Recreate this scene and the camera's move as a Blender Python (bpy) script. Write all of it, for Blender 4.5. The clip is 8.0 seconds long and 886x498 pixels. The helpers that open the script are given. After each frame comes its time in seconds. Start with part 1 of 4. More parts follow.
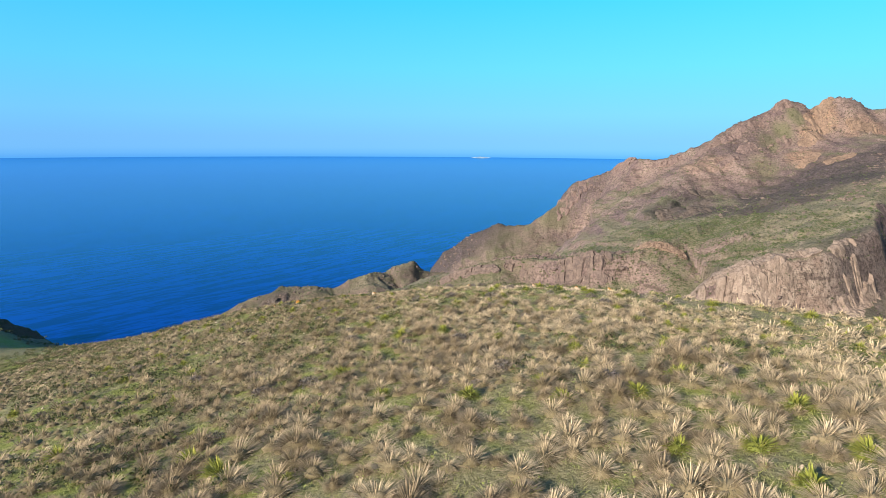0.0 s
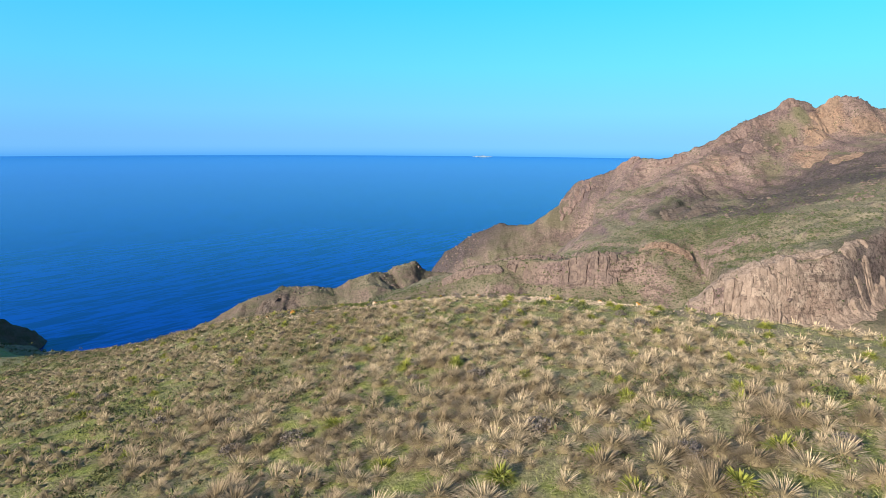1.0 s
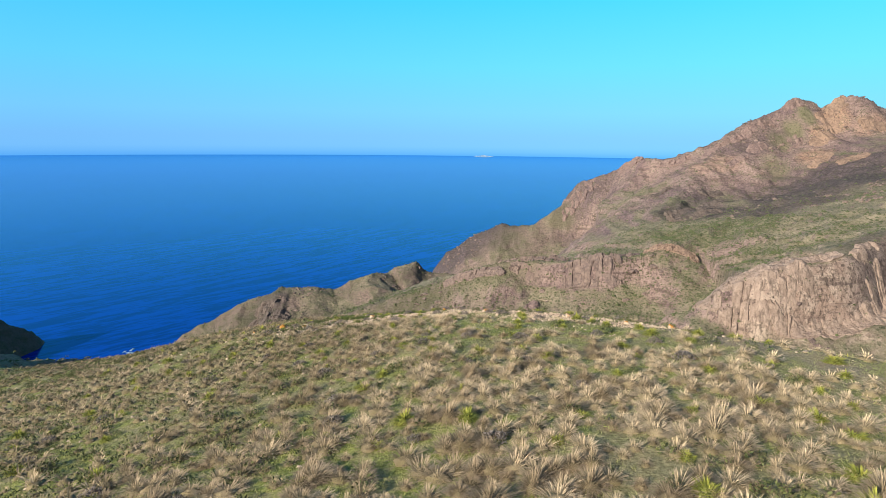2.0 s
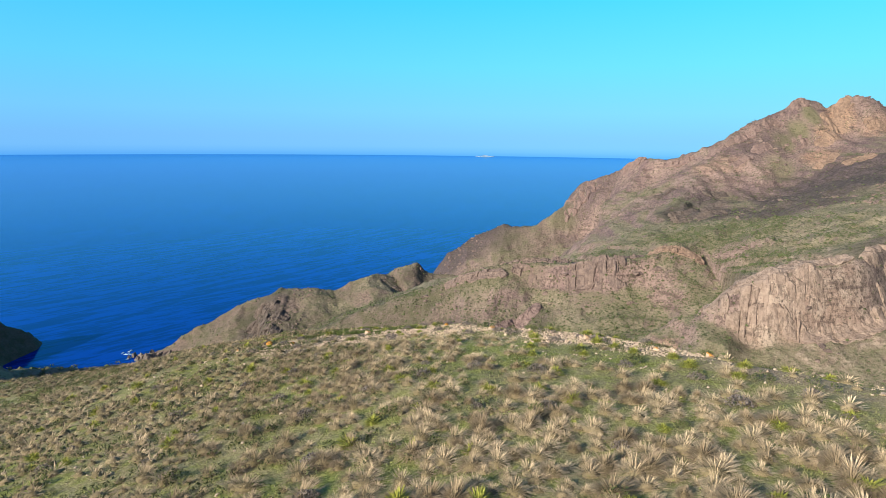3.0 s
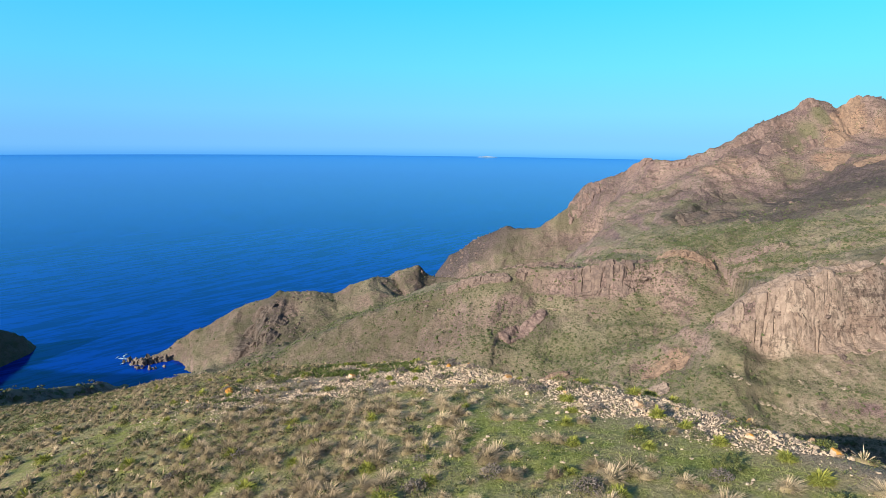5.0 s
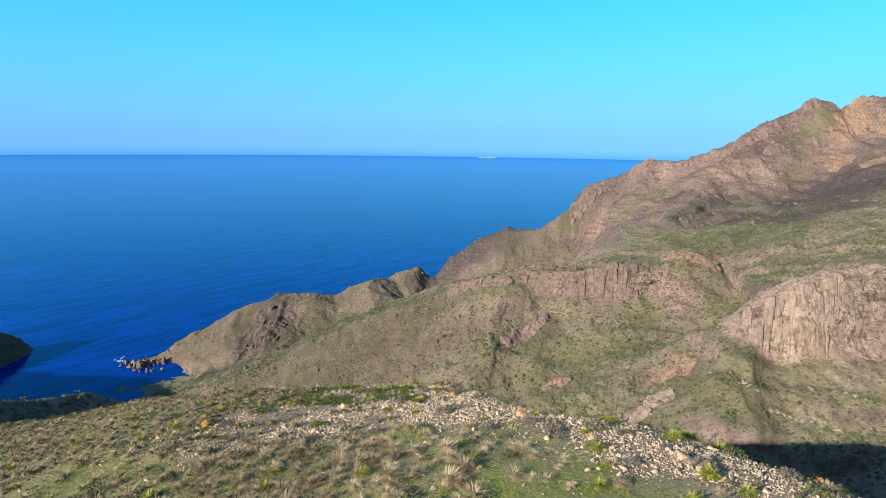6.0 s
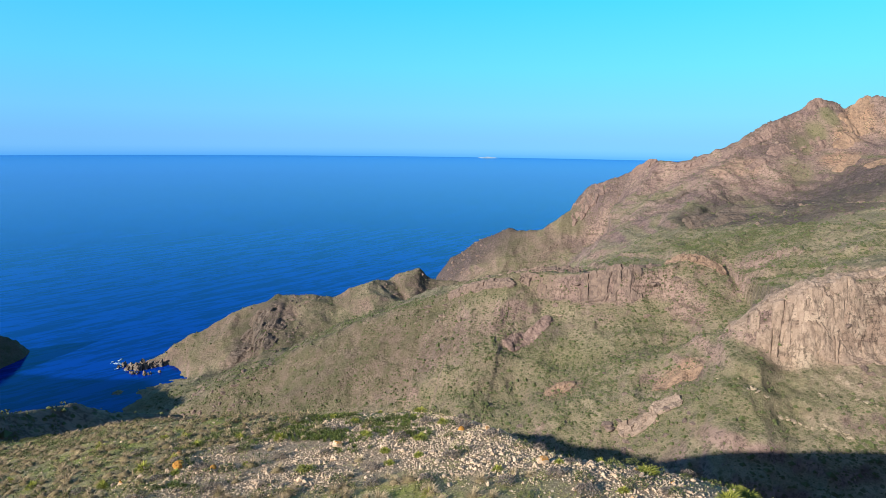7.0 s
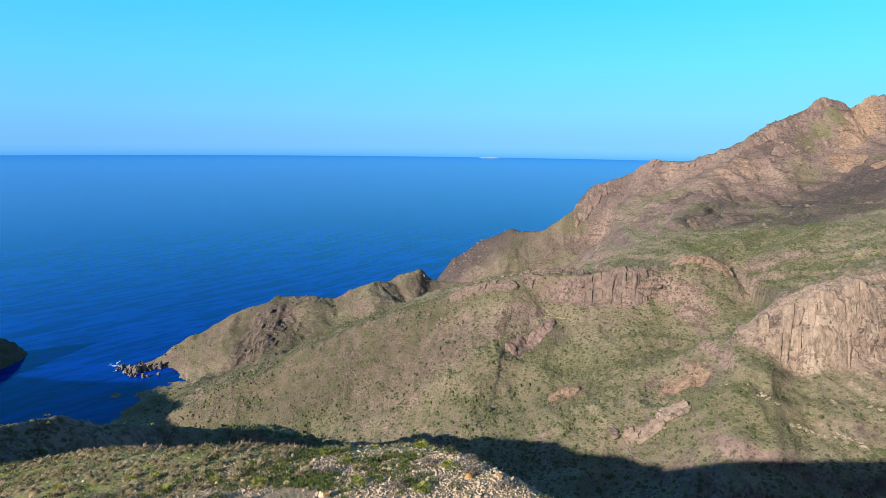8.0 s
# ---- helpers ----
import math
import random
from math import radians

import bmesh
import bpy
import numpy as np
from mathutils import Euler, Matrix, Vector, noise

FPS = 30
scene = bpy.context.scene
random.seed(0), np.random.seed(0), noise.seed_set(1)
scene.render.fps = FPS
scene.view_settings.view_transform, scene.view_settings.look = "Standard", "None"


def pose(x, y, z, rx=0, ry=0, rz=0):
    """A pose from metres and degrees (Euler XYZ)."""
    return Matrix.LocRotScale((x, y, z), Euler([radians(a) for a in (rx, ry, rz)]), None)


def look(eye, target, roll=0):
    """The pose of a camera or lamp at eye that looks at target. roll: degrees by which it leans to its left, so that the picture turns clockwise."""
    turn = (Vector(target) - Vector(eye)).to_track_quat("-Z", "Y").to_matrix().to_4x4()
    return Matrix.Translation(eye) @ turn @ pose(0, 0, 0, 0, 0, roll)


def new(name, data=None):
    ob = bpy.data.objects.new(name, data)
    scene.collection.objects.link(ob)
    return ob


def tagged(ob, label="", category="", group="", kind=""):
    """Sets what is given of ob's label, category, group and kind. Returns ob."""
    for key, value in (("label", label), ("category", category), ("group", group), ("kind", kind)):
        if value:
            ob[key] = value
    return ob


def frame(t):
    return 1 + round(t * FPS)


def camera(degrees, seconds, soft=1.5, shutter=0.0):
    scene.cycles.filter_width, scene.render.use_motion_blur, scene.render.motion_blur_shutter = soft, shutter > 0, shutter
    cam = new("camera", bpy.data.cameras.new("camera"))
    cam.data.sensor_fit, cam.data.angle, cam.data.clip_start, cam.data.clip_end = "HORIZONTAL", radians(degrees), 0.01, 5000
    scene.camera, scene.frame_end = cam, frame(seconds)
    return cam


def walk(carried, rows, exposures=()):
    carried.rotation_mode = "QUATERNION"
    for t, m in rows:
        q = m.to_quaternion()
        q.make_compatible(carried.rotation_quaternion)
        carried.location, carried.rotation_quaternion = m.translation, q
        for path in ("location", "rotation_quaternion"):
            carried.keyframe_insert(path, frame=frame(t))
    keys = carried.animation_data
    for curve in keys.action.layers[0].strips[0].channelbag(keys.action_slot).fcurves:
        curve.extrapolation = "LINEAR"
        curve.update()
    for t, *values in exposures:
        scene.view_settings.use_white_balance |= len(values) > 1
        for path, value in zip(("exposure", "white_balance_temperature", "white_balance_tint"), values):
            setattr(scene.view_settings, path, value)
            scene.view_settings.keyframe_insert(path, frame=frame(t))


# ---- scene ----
cam = camera(75.0, 8.0, soft=0.9)
walk(cam, [
    (0.0, look((0.00, 0.00, 0.00), (2.09, 98.24, -18.54), 0.41)),
    (0.5, look((-0.18, 1.96, -0.07), (1.79, 100.19, -18.71), 0.44)),
    (1.0, look((-0.35, 4.07, -0.14), (1.53, 102.28, -18.86), 0.49)),
    (1.5, look((-0.46, 6.26, -0.18), (1.34, 104.47, -18.96), 0.53)),
    (3.0, look((-0.50, 12.28, -0.26), (1.01, 110.49, -19.04), 0.65)),
    (3.5, look((-0.44, 14.52, -0.35), (1.01, 112.74, -19.10), 0.68)),
    (4.0, look((-0.38, 16.58, -0.38), (1.00, 114.80, -19.11), 0.71)),
    (4.5, look((-0.39, 18.53, -0.38), (0.89, 116.76, -19.09), 0.73)),
    (5.0, look((-0.41, 20.42, -0.41), (0.80, 118.65, -19.10), 0.73)),
    (6.5, look((-0.68, 26.15, -0.40), (0.42, 124.40, -18.99), 0.77)),
    (7.0, look((-0.82, 28.08, -0.44), (0.28, 126.33, -19.02), 0.76)),
    (7.5, look((-0.92, 30.07, -0.44), (-0.01, 128.32, -19.05), 0.76)),
    (8.0, look((-0.92, 32.00, -0.46), (-0.07, 130.25, -19.04), 0.74)),
])
scene.view_settings.exposure = 0.84

SEA = -140.0
REACH = 4900.0

# ---- light: low sun from behind the left shoulder, clear sky ----
SUN_HEIGHT = 21.5
SUN_AHEAD = (0.75, 0.661)
sun_data = bpy.data.lights.new("sun", "SUN")
sun_data.energy, sun_data.angle, sun_data.color = 5.0, radians(0.6), (1.0, 0.93, 0.80)
sun = new("sun", sun_data)
flat = math.cos(radians(SUN_HEIGHT)) / math.hypot(*SUN_AHEAD)
sun.matrix_world = look((-120, -120, 160), (-120 + SUN_AHEAD[0] * flat, -120 + SUN_AHEAD[1] * flat, 160 - math.sin(radians(SUN_HEIGHT))))

world = bpy.data.worlds.new("clear_sky")
scene.world = world
world.use_nodes = True
wt = world.node_tree
wt.nodes.clear()
sky = wt.nodes.new("ShaderNodeTexSky")
sky.sky_type, sky.sun_disc = "NISHITA", False
sky.sun_elevation = radians(SUN_HEIGHT)
sky.sun_rotation = math.atan2(-SUN_AHEAD[0], -SUN_AHEAD[1])
sky.altitude, sky.air_density, sky.dust_density, sky.ozone_density = 100, 1.0, 0.3, 3.0
sky_back = wt.nodes.new("ShaderNodeBackground")
sky_back.inputs["Strength"].default_value = 0.07
sky_out = wt.nodes.new("ShaderNodeOutputWorld")
wt.links.new(sky.outputs[0], sky_back.inputs["Color"])
wt.links.new(sky_back.outputs[0], sky_out.inputs["Surface"])


def sky_backdrop_material():
    """A clear sky over the sea: pale blue haze at the horizon, cyan above."""
    m = bpy.data.materials.new("clear_sky_backdrop")
    m.use_nodes = True
    nt = m.node_tree
    nt.nodes.clear()
    pos = nt.nodes.new("ShaderNodeNewGeometry")
    sep = nt.nodes.new("ShaderNodeSeparateXYZ")
    nt.links.new(pos.outputs["Position"], sep.inputs[0])
    rng = nt.nodes.new("ShaderNodeMapRange")
    rng.inputs["From Min"].default_value, rng.inputs["From Max"].default_value = -200, 4600
    nt.links.new(sep.outputs["Z"], rng.inputs["Value"])
    ramp = nt.nodes.new("ShaderNodeValToRGB")
    stops = [(0.0, (0.050, 0.220, 0.53)), (0.0125, (0.056, 0.230, 0.535)), (0.019, (0.084, 0.270, 0.548)), (0.028, (0.106, 0.298, 0.556)), (0.045, (0.110, 0.30, 0.555)), (0.085, (0.108, 0.345, 0.565)), (0.16, (0.075, 0.37, 0.565)), (0.28, (0.032, 0.335, 0.565)), (1.0, (0.006, 0.08, 0.31))]
    while len(ramp.color_ramp.elements) < len(stops):
        ramp.color_ramp.elements.new(0.5)
    for e, (at, col) in zip(ramp.color_ramp.elements, stops):
        e.position, e.color = at, (*col, 1)
    nt.links.new(rng.outputs[0], ramp.inputs[0])
    side = nt.nodes.new("ShaderNodeMapRange")
    side.inputs["From Min"].default_value, side.inputs["From Max"].default_value = -2600, 3000
    nt.links.new(sep.outputs["X"], side.inputs["Value"])
    east = nt.nodes.new("ShaderNodeMix")
    east.data_type, east.blend_type = "RGBA", "MULTIPLY"
    nt.links.new(side.outputs[0], east.inputs["Factor"])
    nt.links.new(ramp.outputs[0], east.inputs["A"])
    east.inputs["B"].default_value = (1.35, 1.30, 1.12, 1)
    em = nt.nodes.new("ShaderNodeEmission")
    nt.links.new(east.outputs["Result"], em.inputs["Color"])
    out = nt.nodes.new("ShaderNodeOutputMaterial")
    nt.links.new(em.outputs[0], out.inputs["Surface"])
    return m


# ---- small tools: noise on arrays, meshes from arrays ----
def lattice(ix, iy, seed):
    h = (ix.astype(np.int64) * 374761393 + iy.astype(np.int64) * 668265263 + seed * 2147483647) & 0xFFFFFFFF
    h = ((h ^ (h >> 13)) * 1274126177) & 0xFFFFFFFF
    return ((h ^ (h >> 16)) & 0xFFFF) / 65535.0


def vnoise(x, y, seed=0):
    """Smooth noise from -1 to 1."""
    ix, iy = np.floor(x), np.floor(y)
    fx, fy = x - ix, y - iy
    fx, fy = fx * fx * fx * (fx * (fx * 6 - 15) + 10), fy * fy * fy * (fy * (fy * 6 - 15) + 10)
    a, b = lattice(ix, iy, seed), lattice(ix + 1, iy, seed)
    c, d = lattice(ix, iy + 1, seed), lattice(ix + 1, iy + 1, seed)
    return 2 * ((a + (b - a) * fx) * (1 - fy) + (c + (d - c) * fx) * fy) - 1


def fbm(x, y, size, octaves=4, seed=0, gain=0.5):
    total, amp, norm = 0.0, 1.0, 0.0
    x, y = x / size, y / size
    for k in range(octaves):
        total = total + amp * vnoise(x + 17.3 * k, y - 9.1 * k, seed + k)
        norm += amp
        amp *= gain
        x, y = 2.03 * (0.8 * x - 0.6 * y), 2.03 * (0.6 * x + 0.8 * y)
    return total / norm


def ridged(x, y, size, octaves=4, seed=0):
    total, amp, norm = 0.0, 1.0, 0.0
    x, y = x / size, y / size
    for k in range(octaves):
        total = total + amp * (1 - np.abs(vnoise(x + 5.7 * k, y + 3.3 * k, seed + k)) * 2)
        norm += amp
        amp *= 0.5
        x, y = 2.07 * (0.8 * x - 0.6 * y), 2.07 * (0.6 * x + 0.8 * y)
    return total / norm


def smooth(a, b, v):
    t = np.clip((v - a) / (b - a), 0, 1)
    return t * t * (3 - 2 * t)


def mesh_from(name, verts, faces, materials=(), shade_smooth=False):
    """A mesh from an array of points and an array of equal faces."""
    me = bpy.data.meshes.new(name)
    n, k = faces.shape
    me.vertices.add(len(verts))
    me.vertices.foreach_set("co", np.ascontiguousarray(verts, dtype=np.float32).ravel())
    me.loops.add(n * k)
    me.loops.foreach_set("vertex_index", np.ascontiguousarray(faces, dtype=np.int32).ravel())
    me.polygons.add(n)
    me.polygons.foreach_set("loop_start", np.arange(0, n * k, k, dtype=np.int32))
    me.update(calc_edges=True)
    me.polygons.foreach_set("use_smooth", np.full(n, shade_smooth))
    for m in materials:
        me.materials.append(m)
    return me


def put_attribute(me, name, values):
    me.attributes.new(name, "FLOAT", "POINT").data.foreach_set("value", np.ascontiguousarray(values, dtype=np.float32))


# ---- the lie of the land ----
def hill(x, y):
    """The grassy spur under the camera: a gentle back that breaks off at its brow and along its right flank."""
    xc, yc = np.clip(x, -60, 22), np.clip(y, -5, 86)
    z = (-4.556 + 0.1441 * xc - 0.2116 * yc - 0.003386 * xc ** 2 + 0.0004395 * xc * yc + 0.002998 * yc ** 2
         - 9.355e-06 * xc ** 2 * yc - 3.128e-05 * xc * yc ** 2 - 4.388e-05 * yc ** 3 - 3.577e-05 * xc ** 3)
    brow = 58 + 12 * smooth(-7, -32, x) - 12 * smooth(-2, 6, x)
    flank = 10.5 + np.where(y < 36, 0.72, 0.40) * (36 - y)
    z = z - 0.5 * smooth(-14, -34, x)

    def fall(d):
        d = np.maximum(0, d)
        return np.where(d < 7.58, 0.06 * d * d, 3.45 + 0.91 * (d - 7.58))

    back = np.maximum(0, -5 - y)
    rise = 0.10 * np.minimum(back, 250) - 0.02 * np.maximum(0, back - 250)
    return z - fall(y - brow) - fall(x - flank) * smooth(-60, 0, y) - 0.40 * np.maximum(0, -60 - x) + rise


def crest(x, y, line, front, back, cliff=0.0, cliff_width=6.0, cliff_from=-1e9, cliff_to=1e9, bend=40.0, front_far=None, back_bend=1e9, back_far=1.0):
    """A ridge: heights along a line, falling away on both sides; the front may start with a cliff."""
    best, z, side, along = np.full(x.shape, 1e18), np.zeros(x.shape), np.zeros(x.shape), np.zeros(x.shape)
    for (ax, ay, az), (bx, by, bz) in zip(line, line[1:]):
        dx, dy = bx - ax, by - ay
        t = np.clip(((x - ax) * dx + (y - ay) * dy) / (dx * dx + dy * dy), 0, 1)
        px, py = x - ax - t * dx, y - ay - t * dy
        d2 = px * px + py * py
        near = d2 < best
        best = np.where(near, d2, best)
        z = np.where(near, az + t * (bz - az), z)
        along = np.where(near, ax + t * dx, along)
        side = np.where(near, (dx * (y - ay) - dy * (x - ax)) / math.hypot(dx, dy), side)
    d = np.sqrt(best)
    far = front if front_far is None else front_far
    ahead = front * np.minimum(d, bend) + far * np.maximum(0, d - bend)
    if cliff:
        where = smooth(cliff_from - 9, cliff_from + 9, along) * (1 - smooth(cliff_to - 9, cliff_to + 9, along))
        ahead = ahead + where * cliff * smooth(1.0, 1.0 + cliff_width, d)
    behind = back * np.minimum(d, back_bend) + back_far * np.maximum(0, d - back_bend)
    facing = smooth(-0.6, 0.6, side / np.maximum(d, 0.5))
    return z - (facing * ahead + (1 - facing) * behind)


MOUNTAIN = [(520, 400, 44), (420, 440, 34), (353, 466, 27), (324, 466, 36), (311, 466, 34), (301, 468, 28), (293, 468, 33), (279, 467, 32), (262, 463, 23),
            (223, 457, 7), (195, 460, -9), (168, 474, -13), (152, 495, -25), (124, 500, -34), (115, 496, -46), (107, 492, -55), (96, 490, -63), (83, 490, -70), (70, 490, -74)]
SHOULDER = [(222, 452, 2), (188, 420, -20), (160, 385, -34), (132, 350, -43), (112, 318, -52)]
CAPE = [(90, 480, -78), (70, 492, -74), (59, 497, -71), (44, 498, -76), (28, 498, -84), (10, 500, -96), (-2, 500, -112), (-14, 500, -150)]
COAST = [(60, 410, -86), (20, 425, -98), (0, 433, -98), (-7, 433, -96.5), (-13, 433, -92), (-22, 433, -91.5), (-30, 433, -95.5), (-34, 431, -98), (-48, 412, -95),
         (-72, 405, -105), (-85, 402, -103), (-107, 402, -102.5), (-122, 400, -108), (-142, 392, -116), (-163, 384, -128), (-176, 377, -136), (-188, 370, -141), (-198, 364, -152)]
BENCH = [(200, 330, -32), (140, 285, -42), (108, 260, -46), (74, 254, -51), (57, 258, -54.5), (38, 266, -56), (16, 274, -62), (-2, 279, -69.5),
         (-28, 280, -81), (-59, 280, -93), (-80, 280, -104), (-101, 280, -112), (-117, 280, -123), (-140, 280, -142)]
BLUFF = [(330, 400, 8), (280, 335, -10), (205, 262, -24), (162, 208, -30), (137, 193, -36), (120, 190, -39), (107, 190, -43), (97, 194, -49), (88, 199, -60), (74, 208, -68)]
NOSE = [(-64, 74, -27), (-60, 90, -33.5), (-56, 102, -38), (-52, 111, -41.5), (-46, 120, -45.5), (-38, 127, -50), (-28, 128, -53), (-18, 131, -57), (0, 135, -65), (20, 140, -77)]
# unseen rise left of the spur, added to throw shade towards the nose
SHADE_KNOLL = [(-130, -10, -8), (-90, 30, -12), (-68, 56, -16), (-65, 61, -19)]
# unseen ridge; its heights follow from the shadow on the cove's water
WEST = [(-150, -60, -20), (-250, 60, -26), (-318, 138, -31), (-360, 165, -33), (-470, 165, -29)]
COVE = [(-90, 306, -118), (-120, 312, -128), (-146, 320, -135.5), (-160, 326, -138.5)]
POINT = [(-352, 190, -80), (-308, 310, -106), (-286, 360, -111), (-271, 383, -128), (-264, 394, -148)]


def land(x, y):
    """Height of the land without its small relief."""
    wx, wy = x + 3 * fbm(x, y, 40, 3, 21), y + 3 * fbm(x, y, 40, 3, 31)
    near = smooth(90, 140, np.hypot(x, y - 20))
    wx, wy = x + (wx - x) * near, y + (wy - y) * near
    forms = [
        hill(x, y),
        crest(wx, wy, MOUNTAIN, 0.95, 1.1, bend=28, front_far=0.34),
        crest(wx, wy, SHOULDER, 0.36, 0.36, bend=36, front_far=0.9, back_bend=36, back_far=0.9),
        crest(wx, wy, CAPE, 0.55, 1.0),
        crest(wx, wy, COAST, 0.37, 0.9),
        crest(wx, wy, BENCH, 0.50, 0.16, cliff=7, cliff_width=4, cliff_from=40, cliff_to=90, bend=70, back_bend=45, back_far=0.8),
        crest(wx, wy, BLUFF, 0.36, 0.22, back_bend=45, back_far=0.6, cliff=16, cliff_width=9, cliff_from=97, cliff_to=190, bend=60),
        crest(wx, wy, COVE, 0.10, 0.10, bend=36, front_far=0.5, back_bend=22, back_far=0.5),
        crest(x, y, SHADE_KNOLL, 0.6, 0.75),
        crest(x, y, NOSE, 0.6, 0.85),
        crest(wx, wy, WEST, 0.65, 0.6),
        crest(wx, wy, POINT, 1.1, 1.1),
        np.full(x.shape, SEA - 22.0),
    ]
    k = 4.0
    top = np.maximum.reduce(forms)
    return top + k * np.log(sum(np.exp((f - top) / k) for f in forms))


def relief(x, y):
    """The land with crags, gullies and bumps; also how far it is wild hillside rather than the grassy spur."""
    z = land(x, y)
    wild = smooth(-3, 6, land_gap(x, y, z))
    rough = wild * (0.5 + 0.5 * smooth(-0.3, 0.4, fbm(x, y, 60, 3, 5)))
    z = z + wild * smooth(300, 400, y) * smooth(60, 110, x) * 3.0 * (ridged(x + 0.25 * y, y * 0.45, 26, 4, 47) - 0.35)
    z = z + wild * (2.0 * fbm(x, y, 45, 4, 40) + 2.2 * (ridged(x, y, 24, 5, 44) - 0.3))
    step = 6.0
    u = z / step + 0.8 * fbm(x, y, 35, 3, 60)
    low = np.floor(u)
    part = u - low
    part = part ** 3.2 / (part ** 3.2 + (1 - part) ** 3.2)
    z = z + 0.55 * wild * smooth(-0.05, 0.45, fbm(x, y, 40, 4, 5)) * smooth(SEA, SEA + 6, z) * ((low + part) - u) * step
    z = z + rough * (0.8 * (ridged(x, y, 7, 4, 70) - 0.3) + 0.35 * fbm(x, y, 2.6, 2, 75))
    z = z + 2.2 * gully(x, y) * (ridged(x, y, 8, 4, 216) - 0.4)
    z = z + (1 - wild) * (0.16 * fbm(x, y, 3.5, 3, 80) + 0.5 * fbm(x, y, 18, 2, 84))
    return z, wild


def land_gap(x, y, z):
    """How far a place lies below the top of the spur, past its brow."""
    return np.maximum(np.maximum(y - (62 + 14 * smooth(-7, -32, x)), x - (20 + (36 - y) * 0.45) - 40 * (1 - smooth(-40, 10, y))), -70 - x) * 1.0


def spots(x, y, places, ragged=0.35):
    """How far a place lies in one of several uneven ovals (x, y, half width, half depth, strength)."""
    edge = ragged * fbm(x, y, 14, 5, 210, 0.6)
    return np.maximum.reduce([k * (1 - smooth(0.5, 1.2, np.hypot((x - cx) / rx, (y - cy) / ry) + edge)) for cx, cy, rx, ry, k in places])


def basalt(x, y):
    """Where the ground is dark: volcanic rock on the cape, the headland's gully and the mountain's lower ridge; painted
    shade, a cloud's over that ridge and the hollow beside it, and on the western point.
    """
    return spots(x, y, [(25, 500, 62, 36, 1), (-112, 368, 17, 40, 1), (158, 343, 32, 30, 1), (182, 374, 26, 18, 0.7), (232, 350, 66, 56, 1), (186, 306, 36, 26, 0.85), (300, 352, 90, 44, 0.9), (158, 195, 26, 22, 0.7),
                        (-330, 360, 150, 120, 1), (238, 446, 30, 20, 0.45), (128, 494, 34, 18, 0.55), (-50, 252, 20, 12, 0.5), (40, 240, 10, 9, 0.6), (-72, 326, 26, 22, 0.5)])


def rusty(x, y):
    """Where the rock is warm orange: the crags under the summit and ledges in the valley."""
    return spots(x, y, [(306, 455, 13, 14, 1), (288, 440, 10, 12, 1), (268, 415, 13, 14, 0.9), (268, 384, 16, 10, 0.8), (330, 440, 24, 16, 0.7), (73, 193, 8, 5, 0.9), (41, 206, 9, 8, 0.7), (124, 205, 14, 8, 0.6),
                        (104, 258, 14, 8, 0.6), (200, 425, 22, 12, 0.5), (186, 300, 14, 8, 0.6)])


def greenery(x, y):
    """Where grass and scrub grow thick: gullies, the plateau behind the bluff, the valley."""
    return spots(x, y, [(124, 285, 22, 24, 0.6), (140, 262, 16, 16, 0.5), (117, 225, 14, 14, 0.6), (284, 455, 7, 10, 1), (270, 447, 9, 9, 1), (256, 440, 9, 10, 0.9), (240, 416, 10, 14, 0.8), (154, 371, 10, 9, 1),
                        (104, 486, 16, 10, 0.9), (147, 424, 22, 8, 0.8), (122, 450, 14, 8, 0.7), (30, 215, 46, 26, 0.75), (80, 175, 34, 14, 0.9), (20, 268, 36, 14, 0.6), (-30, 150, 60, 30, 0.6), (-90, 345, 12, 30, 0.8),
                        (-70, 290, 22, 20, 0.5), (-125, 312, 34, 16, 1), (30, 440, 60, 26, 0.5)])


def heath(x, y):
    """Where dark low heath covers the soil: the seaward slopes and the headland's hollow; on the western point it is
    painted shade.
    """
    return spots(x, y, [(-60, 268, 72, 40, 1), (-70, 330, 70, 60, 0.9), (-20, 250, 40, 26, 0.55), (30, 430, 90, 40, 0.8), (-90, 400, 60, 16, 0.7), (20, 280, 60, 22, 0.45), (70, 470, 40, 30, 0.7), (-140, 378, 44, 26, 0.75), (-330, 330, 120, 120, 1)])


def bare(x, y):
    """Where pinkish dry soil shows through."""
    return spots(x, y, [(-8, 246, 34, 18, 1), (14, 243, 22, 12, 0.8), (-30, 266, 20, 10, 0.8), (60, 215, 12, 8, 0.5), (220, 442, 40, 18, 0.5), (190, 415, 30, 20, 0.6)])


def tan_cliff(x, y):
    """Where the rock is pale pinkish tan: the bluff across the valley."""
    return 1 - smooth(0.7, 1.15, np.hypot((x - 138) / 52, (y - 190 - 0.25 * (x - 138)) / 26) + 0.25 * fbm(x, y, 14, 3, 218))


def gully(x, y):
    """The dark rocky gully that runs down the headland's flank."""
    return 1 - smooth(0.6, 1.1, np.hypot((x + 108 - 0.25 * (y - 368)) / 17, (y - 368) / 34) + 0.5 * fbm(x, y, 12, 4, 215))


def scree(x, y):
    """Where the bare stony cap of the brow lies."""
    line = 51.5 - 0.075 * (x + 3) ** 2 * (x > -3) - 0.10 * np.abs(np.minimum(x + 3, 0))
    return smooth(-6.0, -1.5, y - line + 2.5 * fbm(x, y, 5, 3, 110)) * (1 - smooth(5.0, 8.5, y - line + fbm(x, y, 4, 2, 113))) * smooth(-16, -10, x) * (1 - smooth(12, 18, x))


